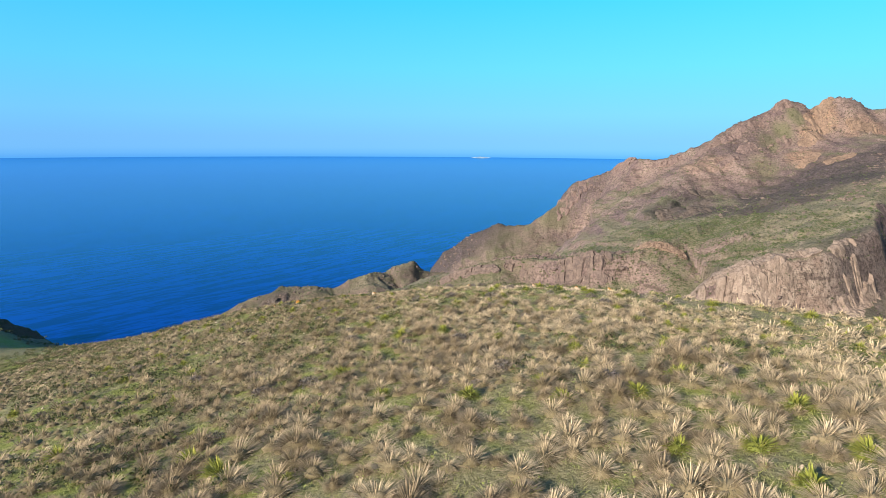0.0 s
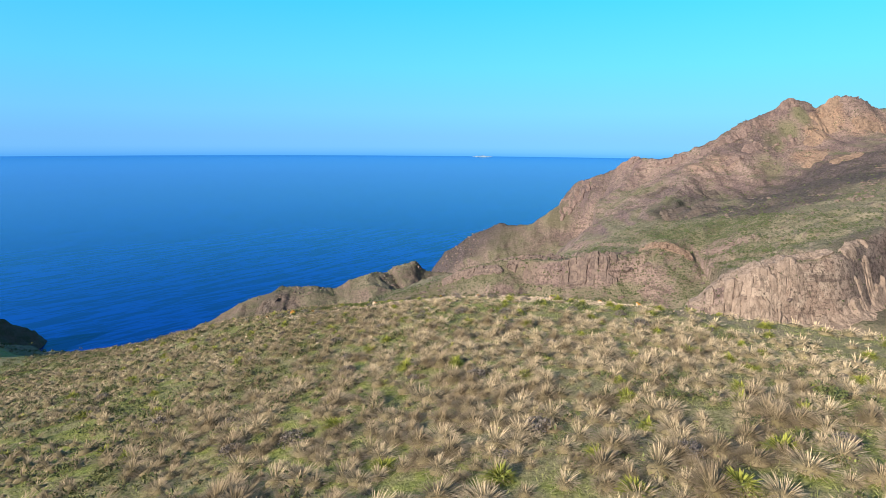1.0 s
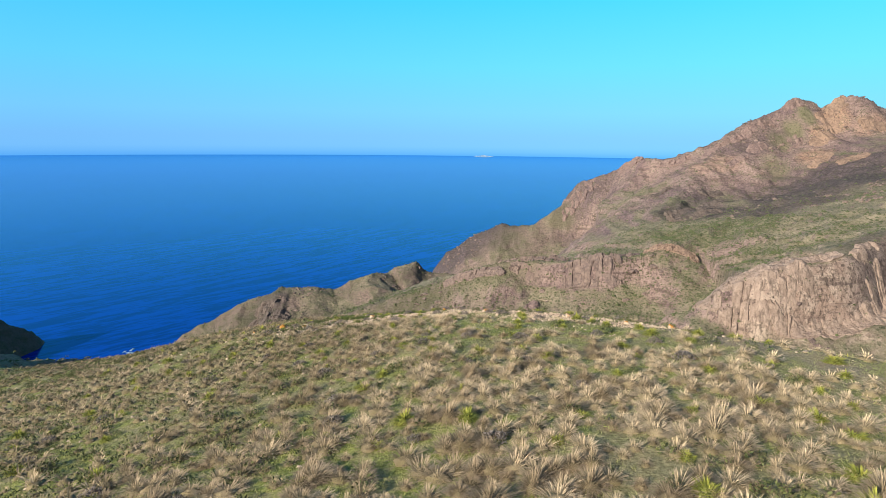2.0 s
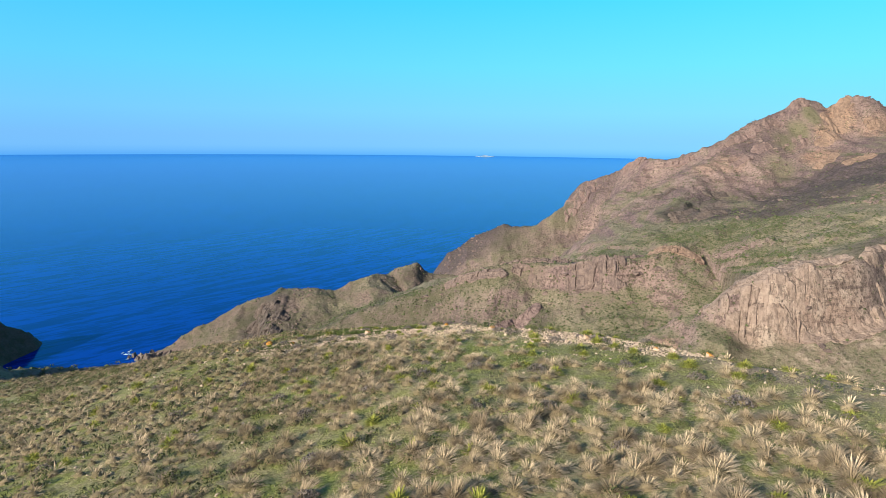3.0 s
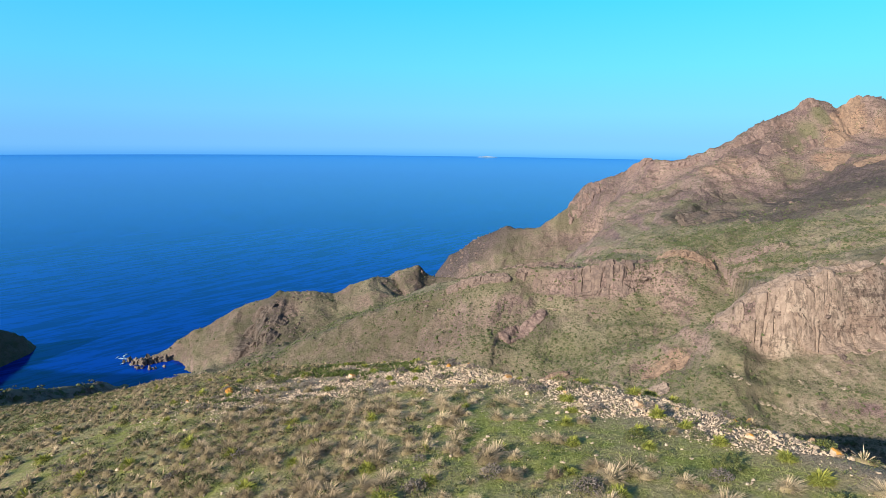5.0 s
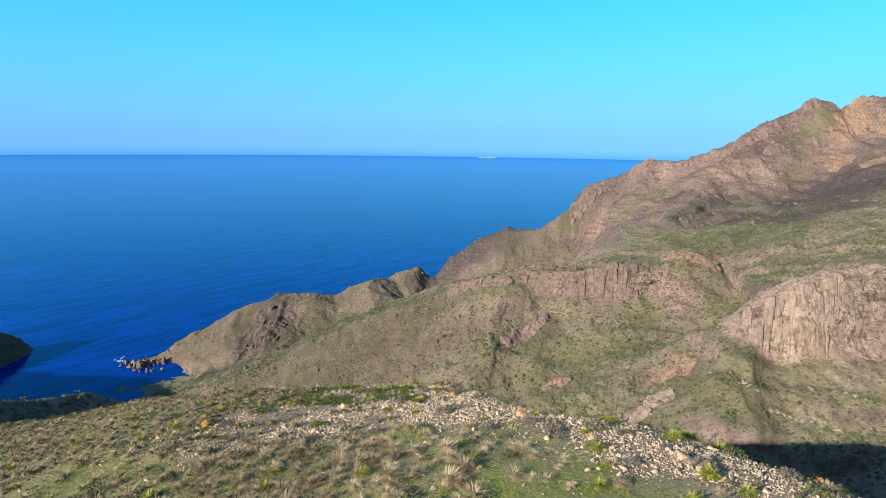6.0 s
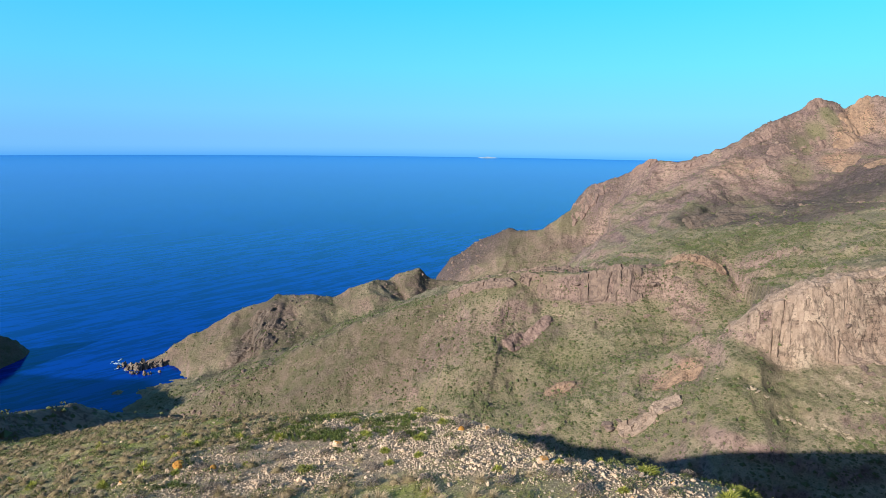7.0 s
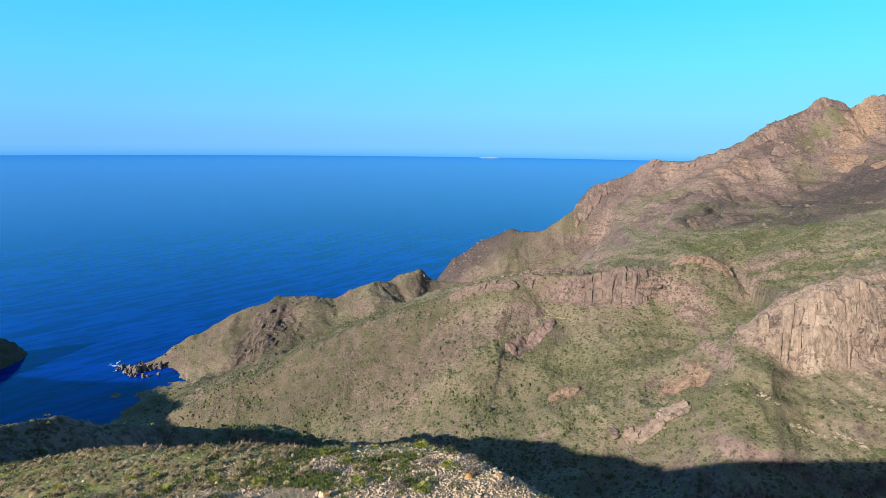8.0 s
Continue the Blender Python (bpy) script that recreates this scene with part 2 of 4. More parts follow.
# ---- materials ----
def material(name):
    m = bpy.data.materials.new(name)
    m.use_nodes = True
    nt = m.node_tree
    nt.nodes.clear()
    out = nt.nodes.new("ShaderNodeOutputMaterial")
    b = nt.nodes.new("ShaderNodeBsdfPrincipled")
    nt.links.new(b.outputs[0], out.inputs["Surface"])
    return m, nt, b


def wire(nt, value, socket):
    if isinstance(value, bpy.types.NodeSocket):
        nt.links.new(value, socket)
    else:
        socket.default_value = (*value, 1) if isinstance(value, tuple) and len(value) == 3 and socket.type == "RGBA" else value


def mix(nt, fac, a, b):
    n = nt.nodes.new("ShaderNodeMix")
    n.data_type = "RGBA"
    wire(nt, fac, n.inputs["Factor"])
    wire(nt, a, n.inputs["A"])
    wire(nt, b, n.inputs["B"])
    return n.outputs["Result"]


def place(nt):
    return nt.nodes.new("ShaderNodeNewGeometry").outputs["Position"]


def noise_tex(nt, vec, scale, detail=5.0, rough=0.6):
    n = nt.nodes.new("ShaderNodeTexNoise")
    nt.links.new(vec, n.inputs["Vector"])
    n.inputs["Scale"].default_value, n.inputs["Detail"].default_value, n.inputs["Roughness"].default_value = scale, detail, rough
    return n.outputs["Fac"]


def span(nt, value, lo, hi, a=0.0, b=1.0):
    n = nt.nodes.new("ShaderNodeMapRange")
    n.interpolation_type = "SMOOTHSTEP"
    wire(nt, value, n.inputs["Value"])
    for key, v in (("From Min", lo), ("From Max", hi), ("To Min", a), ("To Max", b)):
        wire(nt, v, n.inputs[key])
    return n.outputs["Result"]


def times(nt, a, b, op="MULTIPLY"):
    n = nt.nodes.new("ShaderNodeMath")
    n.operation = op
    wire(nt, a, n.inputs[0])
    wire(nt, b, n.inputs[1])
    return n.outputs[0]


def stretched(nt, vec, x, y, z):
    n = nt.nodes.new("ShaderNodeMapping")
    nt.links.new(vec, n.inputs["Vector"])
    n.inputs["Scale"].default_value = (x, y, z)
    return n.outputs[0]


def cracks(nt, vec, scale):
    """Upright cracks: 1 in the crack."""
    fine = noise_tex(nt, stretched(nt, vec, 1, 1, 0.16), scale, 5, 0.62)
    return span(nt, times(nt, times(nt, fine, 0.5, "SUBTRACT"), 1.0, "ABSOLUTE"), 0.0, 0.035, 1.0, 0.0)


def specks(nt, vec, scale, size):
    """Scattered spots of uneven size: 1 inside a spot."""
    n = nt.nodes.new("ShaderNodeTexVoronoi")
    nt.links.new(vec, n.inputs["Vector"])
    n.inputs["Scale"].default_value = scale
    return span(nt, n.outputs["Distance"], size * 0.85, size, 1.0, 0.0)


def attribute(nt, name):
    n = nt.nodes.new("ShaderNodeAttribute")
    n.attribute_name = name
    return n.outputs["Fac"]


def bump(nt, bsdf, height, strength, distance):
    n = nt.nodes.new("ShaderNodeBump")
    n.inputs["Strength"].default_value, n.inputs["Distance"].default_value = strength, distance
    nt.links.new(height, n.inputs["Height"])
    nt.links.new(n.outputs[0], bsdf.inputs["Normal"])


def ground_material():
    m, nt, b = material("hillside_ground")
    p = place(nt)
    # grassy spur: dry soil with moss and fine herbs
    fine, mid, broad = noise_tex(nt, p, 9.0, 6, 0.7), noise_tex(nt, p, 1.1, 5, 0.65), noise_tex(nt, p, 0.16, 4, 0.6)
    soil = mix(nt, span(nt, fine, 0.35, 0.65), (0.170, 0.146, 0.068), (0.335, 0.282, 0.152))
    herb = mix(nt, span(nt, fine, 0.35, 0.68), (0.150, 0.168, 0.036), (0.300, 0.300, 0.084))
    spur = mix(nt, span(nt, times(nt, mid, broad, "ADD"), 0.88, 1.18), soil, herb)
    gravel = mix(nt, span(nt, noise_tex(nt, p, 14.0, 4, 0.7), 0.35, 0.65), (0.19, 0.130, 0.085), (0.44, 0.325, 0.225))
    spur = mix(nt, times(nt, attribute(nt, "stony"), span(nt, mid, 0.20, 0.42)), spur, gravel)
    # wild slopes: bedded rock where steep, dry earth dotted with scrub where not
    r1, r2, r3, r4 = noise_tex(nt, p, 0.03, 5, 0.6), noise_tex(nt, p, 0.16, 6, 0.65), noise_tex(nt, p, 0.8, 6, 0.7), noise_tex(nt, p, 2.6, 4, 0.7)
    beds = noise_tex(nt, stretched(nt, p, 0.25, 0.25, 1.6), 0.30, 5, 0.65)
    stone = mix(nt, span(nt, r1, 0.38, 0.62), (0.158, 0.108, 0.106), (0.262, 0.182, 0.156))
    stone = mix(nt, span(nt, r2, 0.45, 0.70, 0.0, 0.7), stone, (0.300, 0.215, 0.180))
    face = mix(nt, span(nt, r2, 0.42, 0.58), (0.29, 0.205, 0.160), (0.40, 0.305, 0.240))
    stone = mix(nt, attribute(nt, "tan"), stone, face)
    stone = mix(nt, times(nt, attribute(nt, "rusty"), span(nt, r3, 0.30, 0.55, 0.4, 1.0)), stone, mix(nt, span(nt, r2, 0.35, 0.65), (0.290, 0.172, 0.118), (0.365, 0.245, 0.168)))
    stone = mix(nt, span(nt, beds, 0.36, 0.48, 0.7, 0.0), stone, (0.105, 0.072, 0.062))
    stone = mix(nt, span(nt, r3, 0.56, 0.66, 0.0, 0.4), stone, (0.34, 0.255, 0.215))
    # dark volcanic rock, and painted shade in the hollow and on the western point
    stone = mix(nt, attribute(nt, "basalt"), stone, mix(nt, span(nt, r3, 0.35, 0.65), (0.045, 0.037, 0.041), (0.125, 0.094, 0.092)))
    stone = mix(nt, span(nt, r3, 0.38, 0.47, 0.75, 0.0), stone, (0.060, 0.045, 0.038))
    stone = mix(nt, times(nt, cracks(nt, p, 0.30), 0.6), stone, (0.05, 0.037, 0.032))
    stone = mix(nt, times(nt, specks(nt, p, 0.85, 0.34), times(nt, span(nt, r2, 0.45, 0.60), times(nt, 1.0, attribute(nt, "tan"), "SUBTRACT"))), stone, (0.075, 0.078, 0.034))
    earth = mix(nt, span(nt, r2, 0.36, 0.64), (0.212, 0.176, 0.118), (0.305, 0.246, 0.172))
    earth = mix(nt, span(nt, r1, 0.42, 0.62, 0.0, 0.6), earth, (0.172, 0.150, 0.092))
    earth = mix(nt, times(nt, attribute(nt, "bare"), span(nt, r3, 0.30, 0.50, 0.5, 1.0)), earth, mix(nt, span(nt, r2, 0.40, 0.60), (0.245, 0.168, 0.136), (0.300, 0.218, 0.172)))
    leafy = mix(nt, span(nt, r3, 0.38, 0.62), (0.084, 0.082, 0.042), (0.185, 0.168, 0.092))
    earth = mix(nt, times(nt, attribute(nt, "green"), span(nt, r3, 0.34, 0.54, 0.25, 0.95)), earth, leafy)
    earth = mix(nt, span(nt, r3, 0.52, 0.60, 0.0, 0.7), earth, (0.110, 0.112, 0.055))
    earth = mix(nt, span(nt, r4, 0.55, 0.62, 0.0, 0.6), earth, (0.100, 0.100, 0.052))
    earth = mix(nt, span(nt, r4, 0.44, 0.36, 0.0, 0.5), earth, (0.33, 0.275, 0.20))
    earth = mix(nt, times(nt, specks(nt, p, 0.62, 0.36), span(nt, r2, 0.40, 0.58, 0.2, 0.9)), earth, (0.070, 0.080, 0.036))
    # earth darkened by the same mask, painted shade included
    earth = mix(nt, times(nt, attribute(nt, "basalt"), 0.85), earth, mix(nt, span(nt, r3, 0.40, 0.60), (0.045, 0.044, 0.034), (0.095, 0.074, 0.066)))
    wildmix = mix(nt, attribute(nt, "rock"), earth, stone)
    # dark heath; over the western point this tone is painted shade
    wildmix = mix(nt, times(nt, attribute(nt, "heath"), span(nt, r3, 0.30, 0.60, 0.45, 0.92)), wildmix, mix(nt, span(nt, r2, 0.40, 0.60), (0.076, 0.074, 0.040), (0.118, 0.090, 0.070)))
    wire(nt, mix(nt, attribute(nt, "wild"), spur, wildmix), b.inputs["Base Color"])
    b.inputs["Roughness"].default_value = 0.95
    b.inputs["Specular IOR Level"].default_value = 0.15
    coarse = times(nt, noise_tex(nt, p, 0.45, 8, 0.72), times(nt, times(nt, attribute(nt, "wild"), 7.0), 1.0, "ADD"))
    bump(nt, b, times(nt, noise_tex(nt, p, 3.0, 8, 0.7), coarse, "ADD"), 0.7, 0.25)
    return m


def turned(nt, vec, degrees):
    n = nt.nodes.new("ShaderNodeMapping")
    nt.links.new(vec, n.inputs["Vector"])
    n.inputs["Rotation"].default_value = (0, 0, radians(degrees))
    return n.outputs[0]


def sea_material():
    """Deep blue water: scattered blue light from below and a sky-blue gloss that grows towards grazing sight; wind
    waves run slantwise, their shading painted as darker streaks.
    """
    m, nt, b = material("sea_water")
    p = turned(nt, place(nt), -52)
    waves, ripples = noise_tex(nt, stretched(nt, p, 0.16, 1.0, 1.0), 0.10, 5, 0.6), noise_tex(nt, stretched(nt, turned(nt, p, 14), 0.22, 1.0, 1.0), 0.34, 4, 0.6)
    deep = mix(nt, span(nt, noise_tex(nt, stretched(nt, p, 0.4, 1.0, 1.0), 0.006, 4, 0.5), 0.35, 0.65), (0.0008, 0.027, 0.270), (0.0010, 0.034, 0.320))
    wire(nt, mix(nt, span(nt, times(nt, times(nt, waves, 0.6), times(nt, ripples, 0.4), "ADD"), 0.44, 0.56, 0.0, 0.9), deep, (0.0004, 0.012, 0.130)), b.inputs["Base Color"])
    b.inputs["Roughness"].default_value = 1.0
    b.inputs["Specular IOR Level"].default_value = 0.0
    relief_node = nt.nodes.new("ShaderNodeBump")
    relief_node.inputs["Strength"].default_value, relief_node.inputs["Distance"].default_value = 0.18, 0.5
    nt.links.new(times(nt, waves, times(nt, ripples, 0.4), "ADD"), relief_node.inputs["Height"])
    gloss, fresnel, both = nt.nodes.new("ShaderNodeBsdfGlossy"), nt.nodes.new("ShaderNodeFresnel"), nt.nodes.new("ShaderNodeMixShader")
    gloss.inputs["Color"].default_value, gloss.inputs["Roughness"].default_value = (0.44, 0.79, 1.0, 1), 0.09
    fresnel.inputs["IOR"].default_value = 1.17
    nt.links.new(relief_node.outputs[0], gloss.inputs["Normal"])
    out = nt.nodes["Material Output"]
    nt.links.new(fresnel.outputs[0], both.inputs[0])
    nt.links.new(b.outputs[0], both.inputs[1])
    nt.links.new(gloss.outputs[0], both.inputs[2])
    nt.links.new(both.outputs[0], out.inputs["Surface"])
    return m


GROUND, WATER = ground_material(), sea_material()


# ---- ground: one sheet from the spur to the horizon ----
def build_ground():
    cy = -40.0
    fan = np.concatenate([np.radians(np.linspace(-42, 42, 640)), np.radians(np.linspace(46, 314, 90))[1:-1]])
    radii = np.concatenate([np.array([0.5, 8, 16, 24, 32]), np.arange(40, 112, 0.42), np.arange(112, 240, 1.2), np.arange(240, 520, 1.5), np.arange(521.5, 690, 2.6),
                            np.geomspace(692, REACH, 26)])
    n, k = len(fan), len(radii)
    r, a = np.meshgrid(radii, fan, indexing="ij")
    x, y = r * np.sin(a), cy + r * np.cos(a)
    z, wild = relief(x, y)
    # slope, from neighbours along the fan and along the rays
    dz_r = np.gradient(z, axis=0) / np.maximum(np.gradient(r, axis=0), 1e-3)
    dz_a = (np.roll(z, -1, 1) - np.roll(z, 1, 1)) / np.maximum(np.abs((np.roll(a, -1, 1) - np.roll(a, 1, 1))) * r, 1e-3)
    steep = np.hypot(dz_r, np.where(np.abs(dz_a) > 20, 0, dz_a))
    rock = smooth(0.46, 1.0, steep + (0.34 + 0.2 * smooth(300, 400, y)) * fbm(x, y, 16, 5, 90, 0.6) + 0.3 * fbm(x, y, 90, 2, 95) + 0.50 * smooth(300, 400, y) * smooth(60, 130, x))
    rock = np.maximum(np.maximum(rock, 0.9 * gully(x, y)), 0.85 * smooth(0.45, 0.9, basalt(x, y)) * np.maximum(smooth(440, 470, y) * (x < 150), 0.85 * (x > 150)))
    rock = np.maximum(rock, 0.85 * tan_cliff(x, y) * smooth(0.35, 0.75, steep))
    rock = np.maximum(rock * (1 - 0.85 * greenery(x, y)), 0.9 * rusty(x, y))
    verts = np.stack([x, y, z], -1).reshape(-1, 3)
    i, j = np.meshgrid(np.arange(k - 1), np.arange(n), indexing="ij")
    jn = (j + 1) % n
    faces = np.stack([i * n + j, i * n + jn, (i + 1) * n + jn, (i + 1) * n + j], -1).reshape(-1, 4)
    me = mesh_from("ground", verts, faces, [GROUND], True)
    put_attribute(me, "wild", wild.ravel())
    put_attribute(me, "rock", rock.ravel())
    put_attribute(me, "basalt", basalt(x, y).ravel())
    put_attribute(me, "tan", tan_cliff(x, y).ravel())
    put_attribute(me, "rusty", rusty(x, y).ravel())
    put_attribute(me, "green", np.maximum(greenery(x, y), 0.28 * (1 - smooth(0.3, 0.7, steep)) * smooth(-0.3, 0.3, fbm(x, y, 22, 4, 97))).ravel())
    put_attribute(me, "heath", heath(x, y).ravel())
    put_attribute(me, "bare", bare(x, y).ravel())
    put_attribute(me, "stony", scree(x, y).ravel())
    tagged(new("ground", me), "grassy coastal spur, scrubby valley and bare rocky mountain", "ground", kind="structure")


build_ground()


def build_sea():
    radii = np.concatenate([[1.0], np.arange(100, 900, 50), np.geomspace(900, REACH + 40, 20)])
    n = 160
    r, a = np.meshgrid(radii, np.linspace(0, 2 * math.pi, n, endpoint=False), indexing="ij")
    verts = np.stack([r * np.sin(a), r * np.cos(a), np.full(r.shape, SEA)], -1).reshape(-1, 3)
    i, j = np.meshgrid(np.arange(len(radii) - 1), np.arange(n), indexing="ij")
    jn = (j + 1) % n
    faces = np.stack([i * n + j, i * n + jn, (i + 1) * n + jn, (i + 1) * n + j], -1).reshape(-1, 4)
    tagged(new("water", mesh_from("water", verts, faces, [WATER], True)), "deep blue rippled open sea below the cliffs", "sea", kind="structure")


build_sea()


def build_sky_backdrop():
    """Far behind the sea: the clear sky over the horizon."""
    az, up = np.radians(np.linspace(-80, 80, 81)), np.radians(np.linspace(-2.2, 58, 50))
    e, a = np.meshgrid(up, az, indexing="ij")
    radius = REACH + 20
    verts = np.stack([radius * np.sin(a), radius * np.cos(a), radius * np.tan(e)], -1).reshape(-1, 3)
    i, j = np.meshgrid(np.arange(len(up) - 1), np.arange(len(az) - 1), indexing="ij")
    n = len(az)
    faces = np.stack([i * n + j, i * n + j + 1, (i + 1) * n + j + 1, (i + 1) * n + j], -1).reshape(-1, 4)
    tagged(new("backdrop", mesh_from("backdrop", verts, faces, [sky_backdrop_material()], True)), "clear cyan sky fading to pale haze", "sky", kind="structure")


build_sky_backdrop()


# ---- materials of plants and stones ----
def blade_material(name, base, low, high, dull):
    """Grass blades: base colour at the root, two straw tones from clump to clump."""
    m, nt, b = material(name)
    tip, tone = attribute(nt, "tip"), attribute(nt, "tone")
    info, geo = nt.nodes.new("ShaderNodeObjectInfo"), nt.nodes.new("ShaderNodeNewGeometry")
    clump = span(nt, times(nt, tone, times(nt, info.outputs["Random"], 0.4), "ADD"), 0.1, 1.3)
    straw = mix(nt, clump, low, high)
    straw = mix(nt, times(nt, geo.outputs["Random Per Island"], 0.55), straw, dull)
    mat = noise_tex(nt, stretched(nt, place(nt), 1, 1, 0.45), 26.0, 4, 0.7)
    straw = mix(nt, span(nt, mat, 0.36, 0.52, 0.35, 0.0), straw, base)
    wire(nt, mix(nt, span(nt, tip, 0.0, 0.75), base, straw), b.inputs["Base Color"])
    b.inputs["Roughness"].default_value = 0.85
    seen_through, both = nt.nodes.new("ShaderNodeBsdfTranslucent"), nt.nodes.new("ShaderNodeMixShader")
    both.inputs[0].default_value = 0.14
    nt.links.new(b.inputs["Base Color"].links[0].from_socket, seen_through.inputs["Color"])
    nt.links.new(b.outputs[0], both.inputs[1])
    nt.links.new(seen_through.outputs[0], both.inputs[2])
    nt.links.new(both.outputs[0], nt.nodes["Material Output"].inputs["Surface"])
    b.inputs["Specular IOR Level"].default_value = 0.25
    return m


def leaf_material(name, dark, light, tips):
    m, nt, b = material(name)
    geo, info = nt.nodes.new("ShaderNodeNewGeometry"), nt.nodes.new("ShaderNodeObjectInfo")
    col = mix(nt, geo.outputs["Random Per Island"], dark, light)
    col = mix(nt, times(nt, attribute(nt, "tone"), info.outputs["Random"], "ADD"), col, tips)
    wire(nt, col, b.inputs["Base Color"])
    b.inputs["Roughness"].default_value = 0.7
    b.inputs["Specular IOR Level"].default_value = 0.25
    return m


def stone_material(name, dark, light, scale, lichen=None, lichen_from=0.5, tint=(0.18, 0.12, 0.085)):
    m, nt, b = material(name)
    p, geo, info = place(nt), nt.nodes.new("ShaderNodeNewGeometry"), nt.nodes.new("ShaderNodeObjectInfo")
    grain, broad = noise_tex(nt, p, scale, 6, 0.65), noise_tex(nt, p, scale * 0.2, 4, 0.6)
    col = mix(nt, span(nt, grain, 0.30, 0.70), dark, light)
    col = mix(nt, times(nt, times(nt, geo.outputs["Random Per Island"], info.outputs["Random"], "ADD"), 0.25), col, tint)
    col = mix(nt, span(nt, broad, 0.35, 0.65, 0.4, 0.0), col, dark)
    if scale < 2:
        col = mix(nt, times(nt, cracks(nt, p, 0.30), 0.45), col, (0.04, 0.03, 0.026))
    if lichen:
        col = mix(nt, span(nt, broad, lichen_from, lichen_from + 0.10), col, lichen)
    wire(nt, col, b.inputs["Base Color"])
    b.inputs["Roughness"].default_value = 0.92
    b.inputs["Specular IOR Level"].default_value = 0.2
    bump(nt, b, noise_tex(nt, p, scale * 1.7, 8, 0.7), 0.7, 0.5 / scale)
    return m


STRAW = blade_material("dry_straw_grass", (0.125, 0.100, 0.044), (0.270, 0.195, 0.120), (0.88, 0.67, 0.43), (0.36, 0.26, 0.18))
SPIKY = blade_material("yellow_green_leaves", (0.14, 0.15, 0.030), (0.34, 0.33, 0.058), (0.46, 0.40, 0.080), (0.24, 0.27, 0.05))
TURF = blade_material("green_turf_blades", (0.05, 0.065, 0.016), (0.10, 0.14, 0.028), (0.18, 0.21, 0.05), (0.13, 0.13, 0.045))
KHAKI = blade_material("khaki_turf_blades", (0.225, 0.210, 0.074), (0.250, 0.275, 0.070), (0.370, 0.320, 0.150), (0.29, 0.27, 0.105))
DEAD = leaf_material("grey_dead_twigs", (0.085, 0.068, 0.062), (0.20, 0.165, 0.150), (0.16, 0.13, 0.11))
HERB = leaf_material("green_herb_leaves", (0.085, 0.120, 0.024), (0.18, 0.23, 0.04), (0.20, 0.22, 0.06))
BUSH = leaf_material("dark_bush_leaves", (0.036, 0.046, 0.016), (0.105, 0.108, 0.036), (0.090, 0.100, 0.030))
SCRUB = leaf_material("hillside_scrub_leaves", (0.030, 0.038, 0.016), (0.082, 0.094, 0.036), (0.070, 0.082, 0.030))
PALE_STONE = stone_material("pale_weathered_stone", (0.34, 0.250, 0.180), (0.70, 0.565, 0.43), 9.0, tint=(0.42, 0.28, 0.185))
LICHEN_STONE = stone_material("orange_lichen_stone", (0.30, 0.20, 0.12), (0.48, 0.32, 0.18), 7.0, (0.42, 0.20, 0.045), 0.45, tint=(0.40, 0.25, 0.15))
TAN_ROCK = stone_material("pinkish_tan_rock", (0.225, 0.164, 0.132), (0.39, 0.298, 0.238), 0.5)
BROWN_ROCK = stone_material("purple_brown_rock", (0.125, 0.092, 0.084), (0.25, 0.182, 0.152), 0.6)
ORANGE_ROCK = stone_material("rusty_orange_rock", (0.180, 0.122, 0.092), (0.33, 0.215, 0.150), 0.6)
GREY_ROCK = stone_material("grey_brown_shore_rock", (0.11, 0.095, 0.085), (0.25, 0.21, 0.18), 0.9)
PALE_ROCK = stone_material("pale_limestone", (0.30, 0.24, 0.17), (0.52, 0.43, 0.32), 1.2)
PURPLE_ROCK = stone_material("purple_brown_mountain_rock", (0.135, 0.092, 0.088), (0.27, 0.188, 0.165), 0.6)
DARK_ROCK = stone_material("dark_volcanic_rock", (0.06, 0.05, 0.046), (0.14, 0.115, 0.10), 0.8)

rng = np.random.default_rng(7)


# ---- shapes as arrays ----
def tuft(blades, height, spread, width, seed, upright=0.0):
    """One tussock: blades that rise from a tight root and arch outwards. Points, faces, height along each blade."""
    g = np.random.default_rng(seed)
    a = g.uniform(0, 2 * math.pi, blades)
    lean = g.uniform(0.0, 1.0, blades) ** (0.55 + upright)
    tall = height * g.uniform(0.7, 1.08, blades) * (1.0 - 0.42 * lean ** 2)
    root = 0.35 * spread * np.sqrt(g.uniform(0, 1, blades))
    out = lean * spread * g.uniform(0.55, 1.1, blades)
    dx, dy = np.cos(a), np.sin(a)
    twist = g.uniform(-0.9, 0.9, blades)
    sx, sy = -np.sin(a + twist) * width * 0.5, np.cos(a + twist) * width * 0.5
    drift = 0.16 * spread
    rows = []
    for f, up, wide in ((0.0, 0.0, 1.0), (0.40, 0.74, 0.9), (1.0, 1.0, 0.15)):
        r, z = root + out * f, tall * (up - 0.50 * lean * f * f)
        for s in (-1, 1):
            rows.append(np.stack([dx * r + s * sx * wide + drift * f, dy * r + s * sy * wide + drift * 0.4 * f, z], -1))
    verts = np.stack(rows, 1).reshape(-1, 3)
    k = np.arange(blades)[:, None] * 6
    faces = np.concatenate([k + np.array([[0, 1, 3, 2]]), k + np.array([[2, 3, 5, 4]])])
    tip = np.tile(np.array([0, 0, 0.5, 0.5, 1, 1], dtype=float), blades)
    return verts, faces, tip


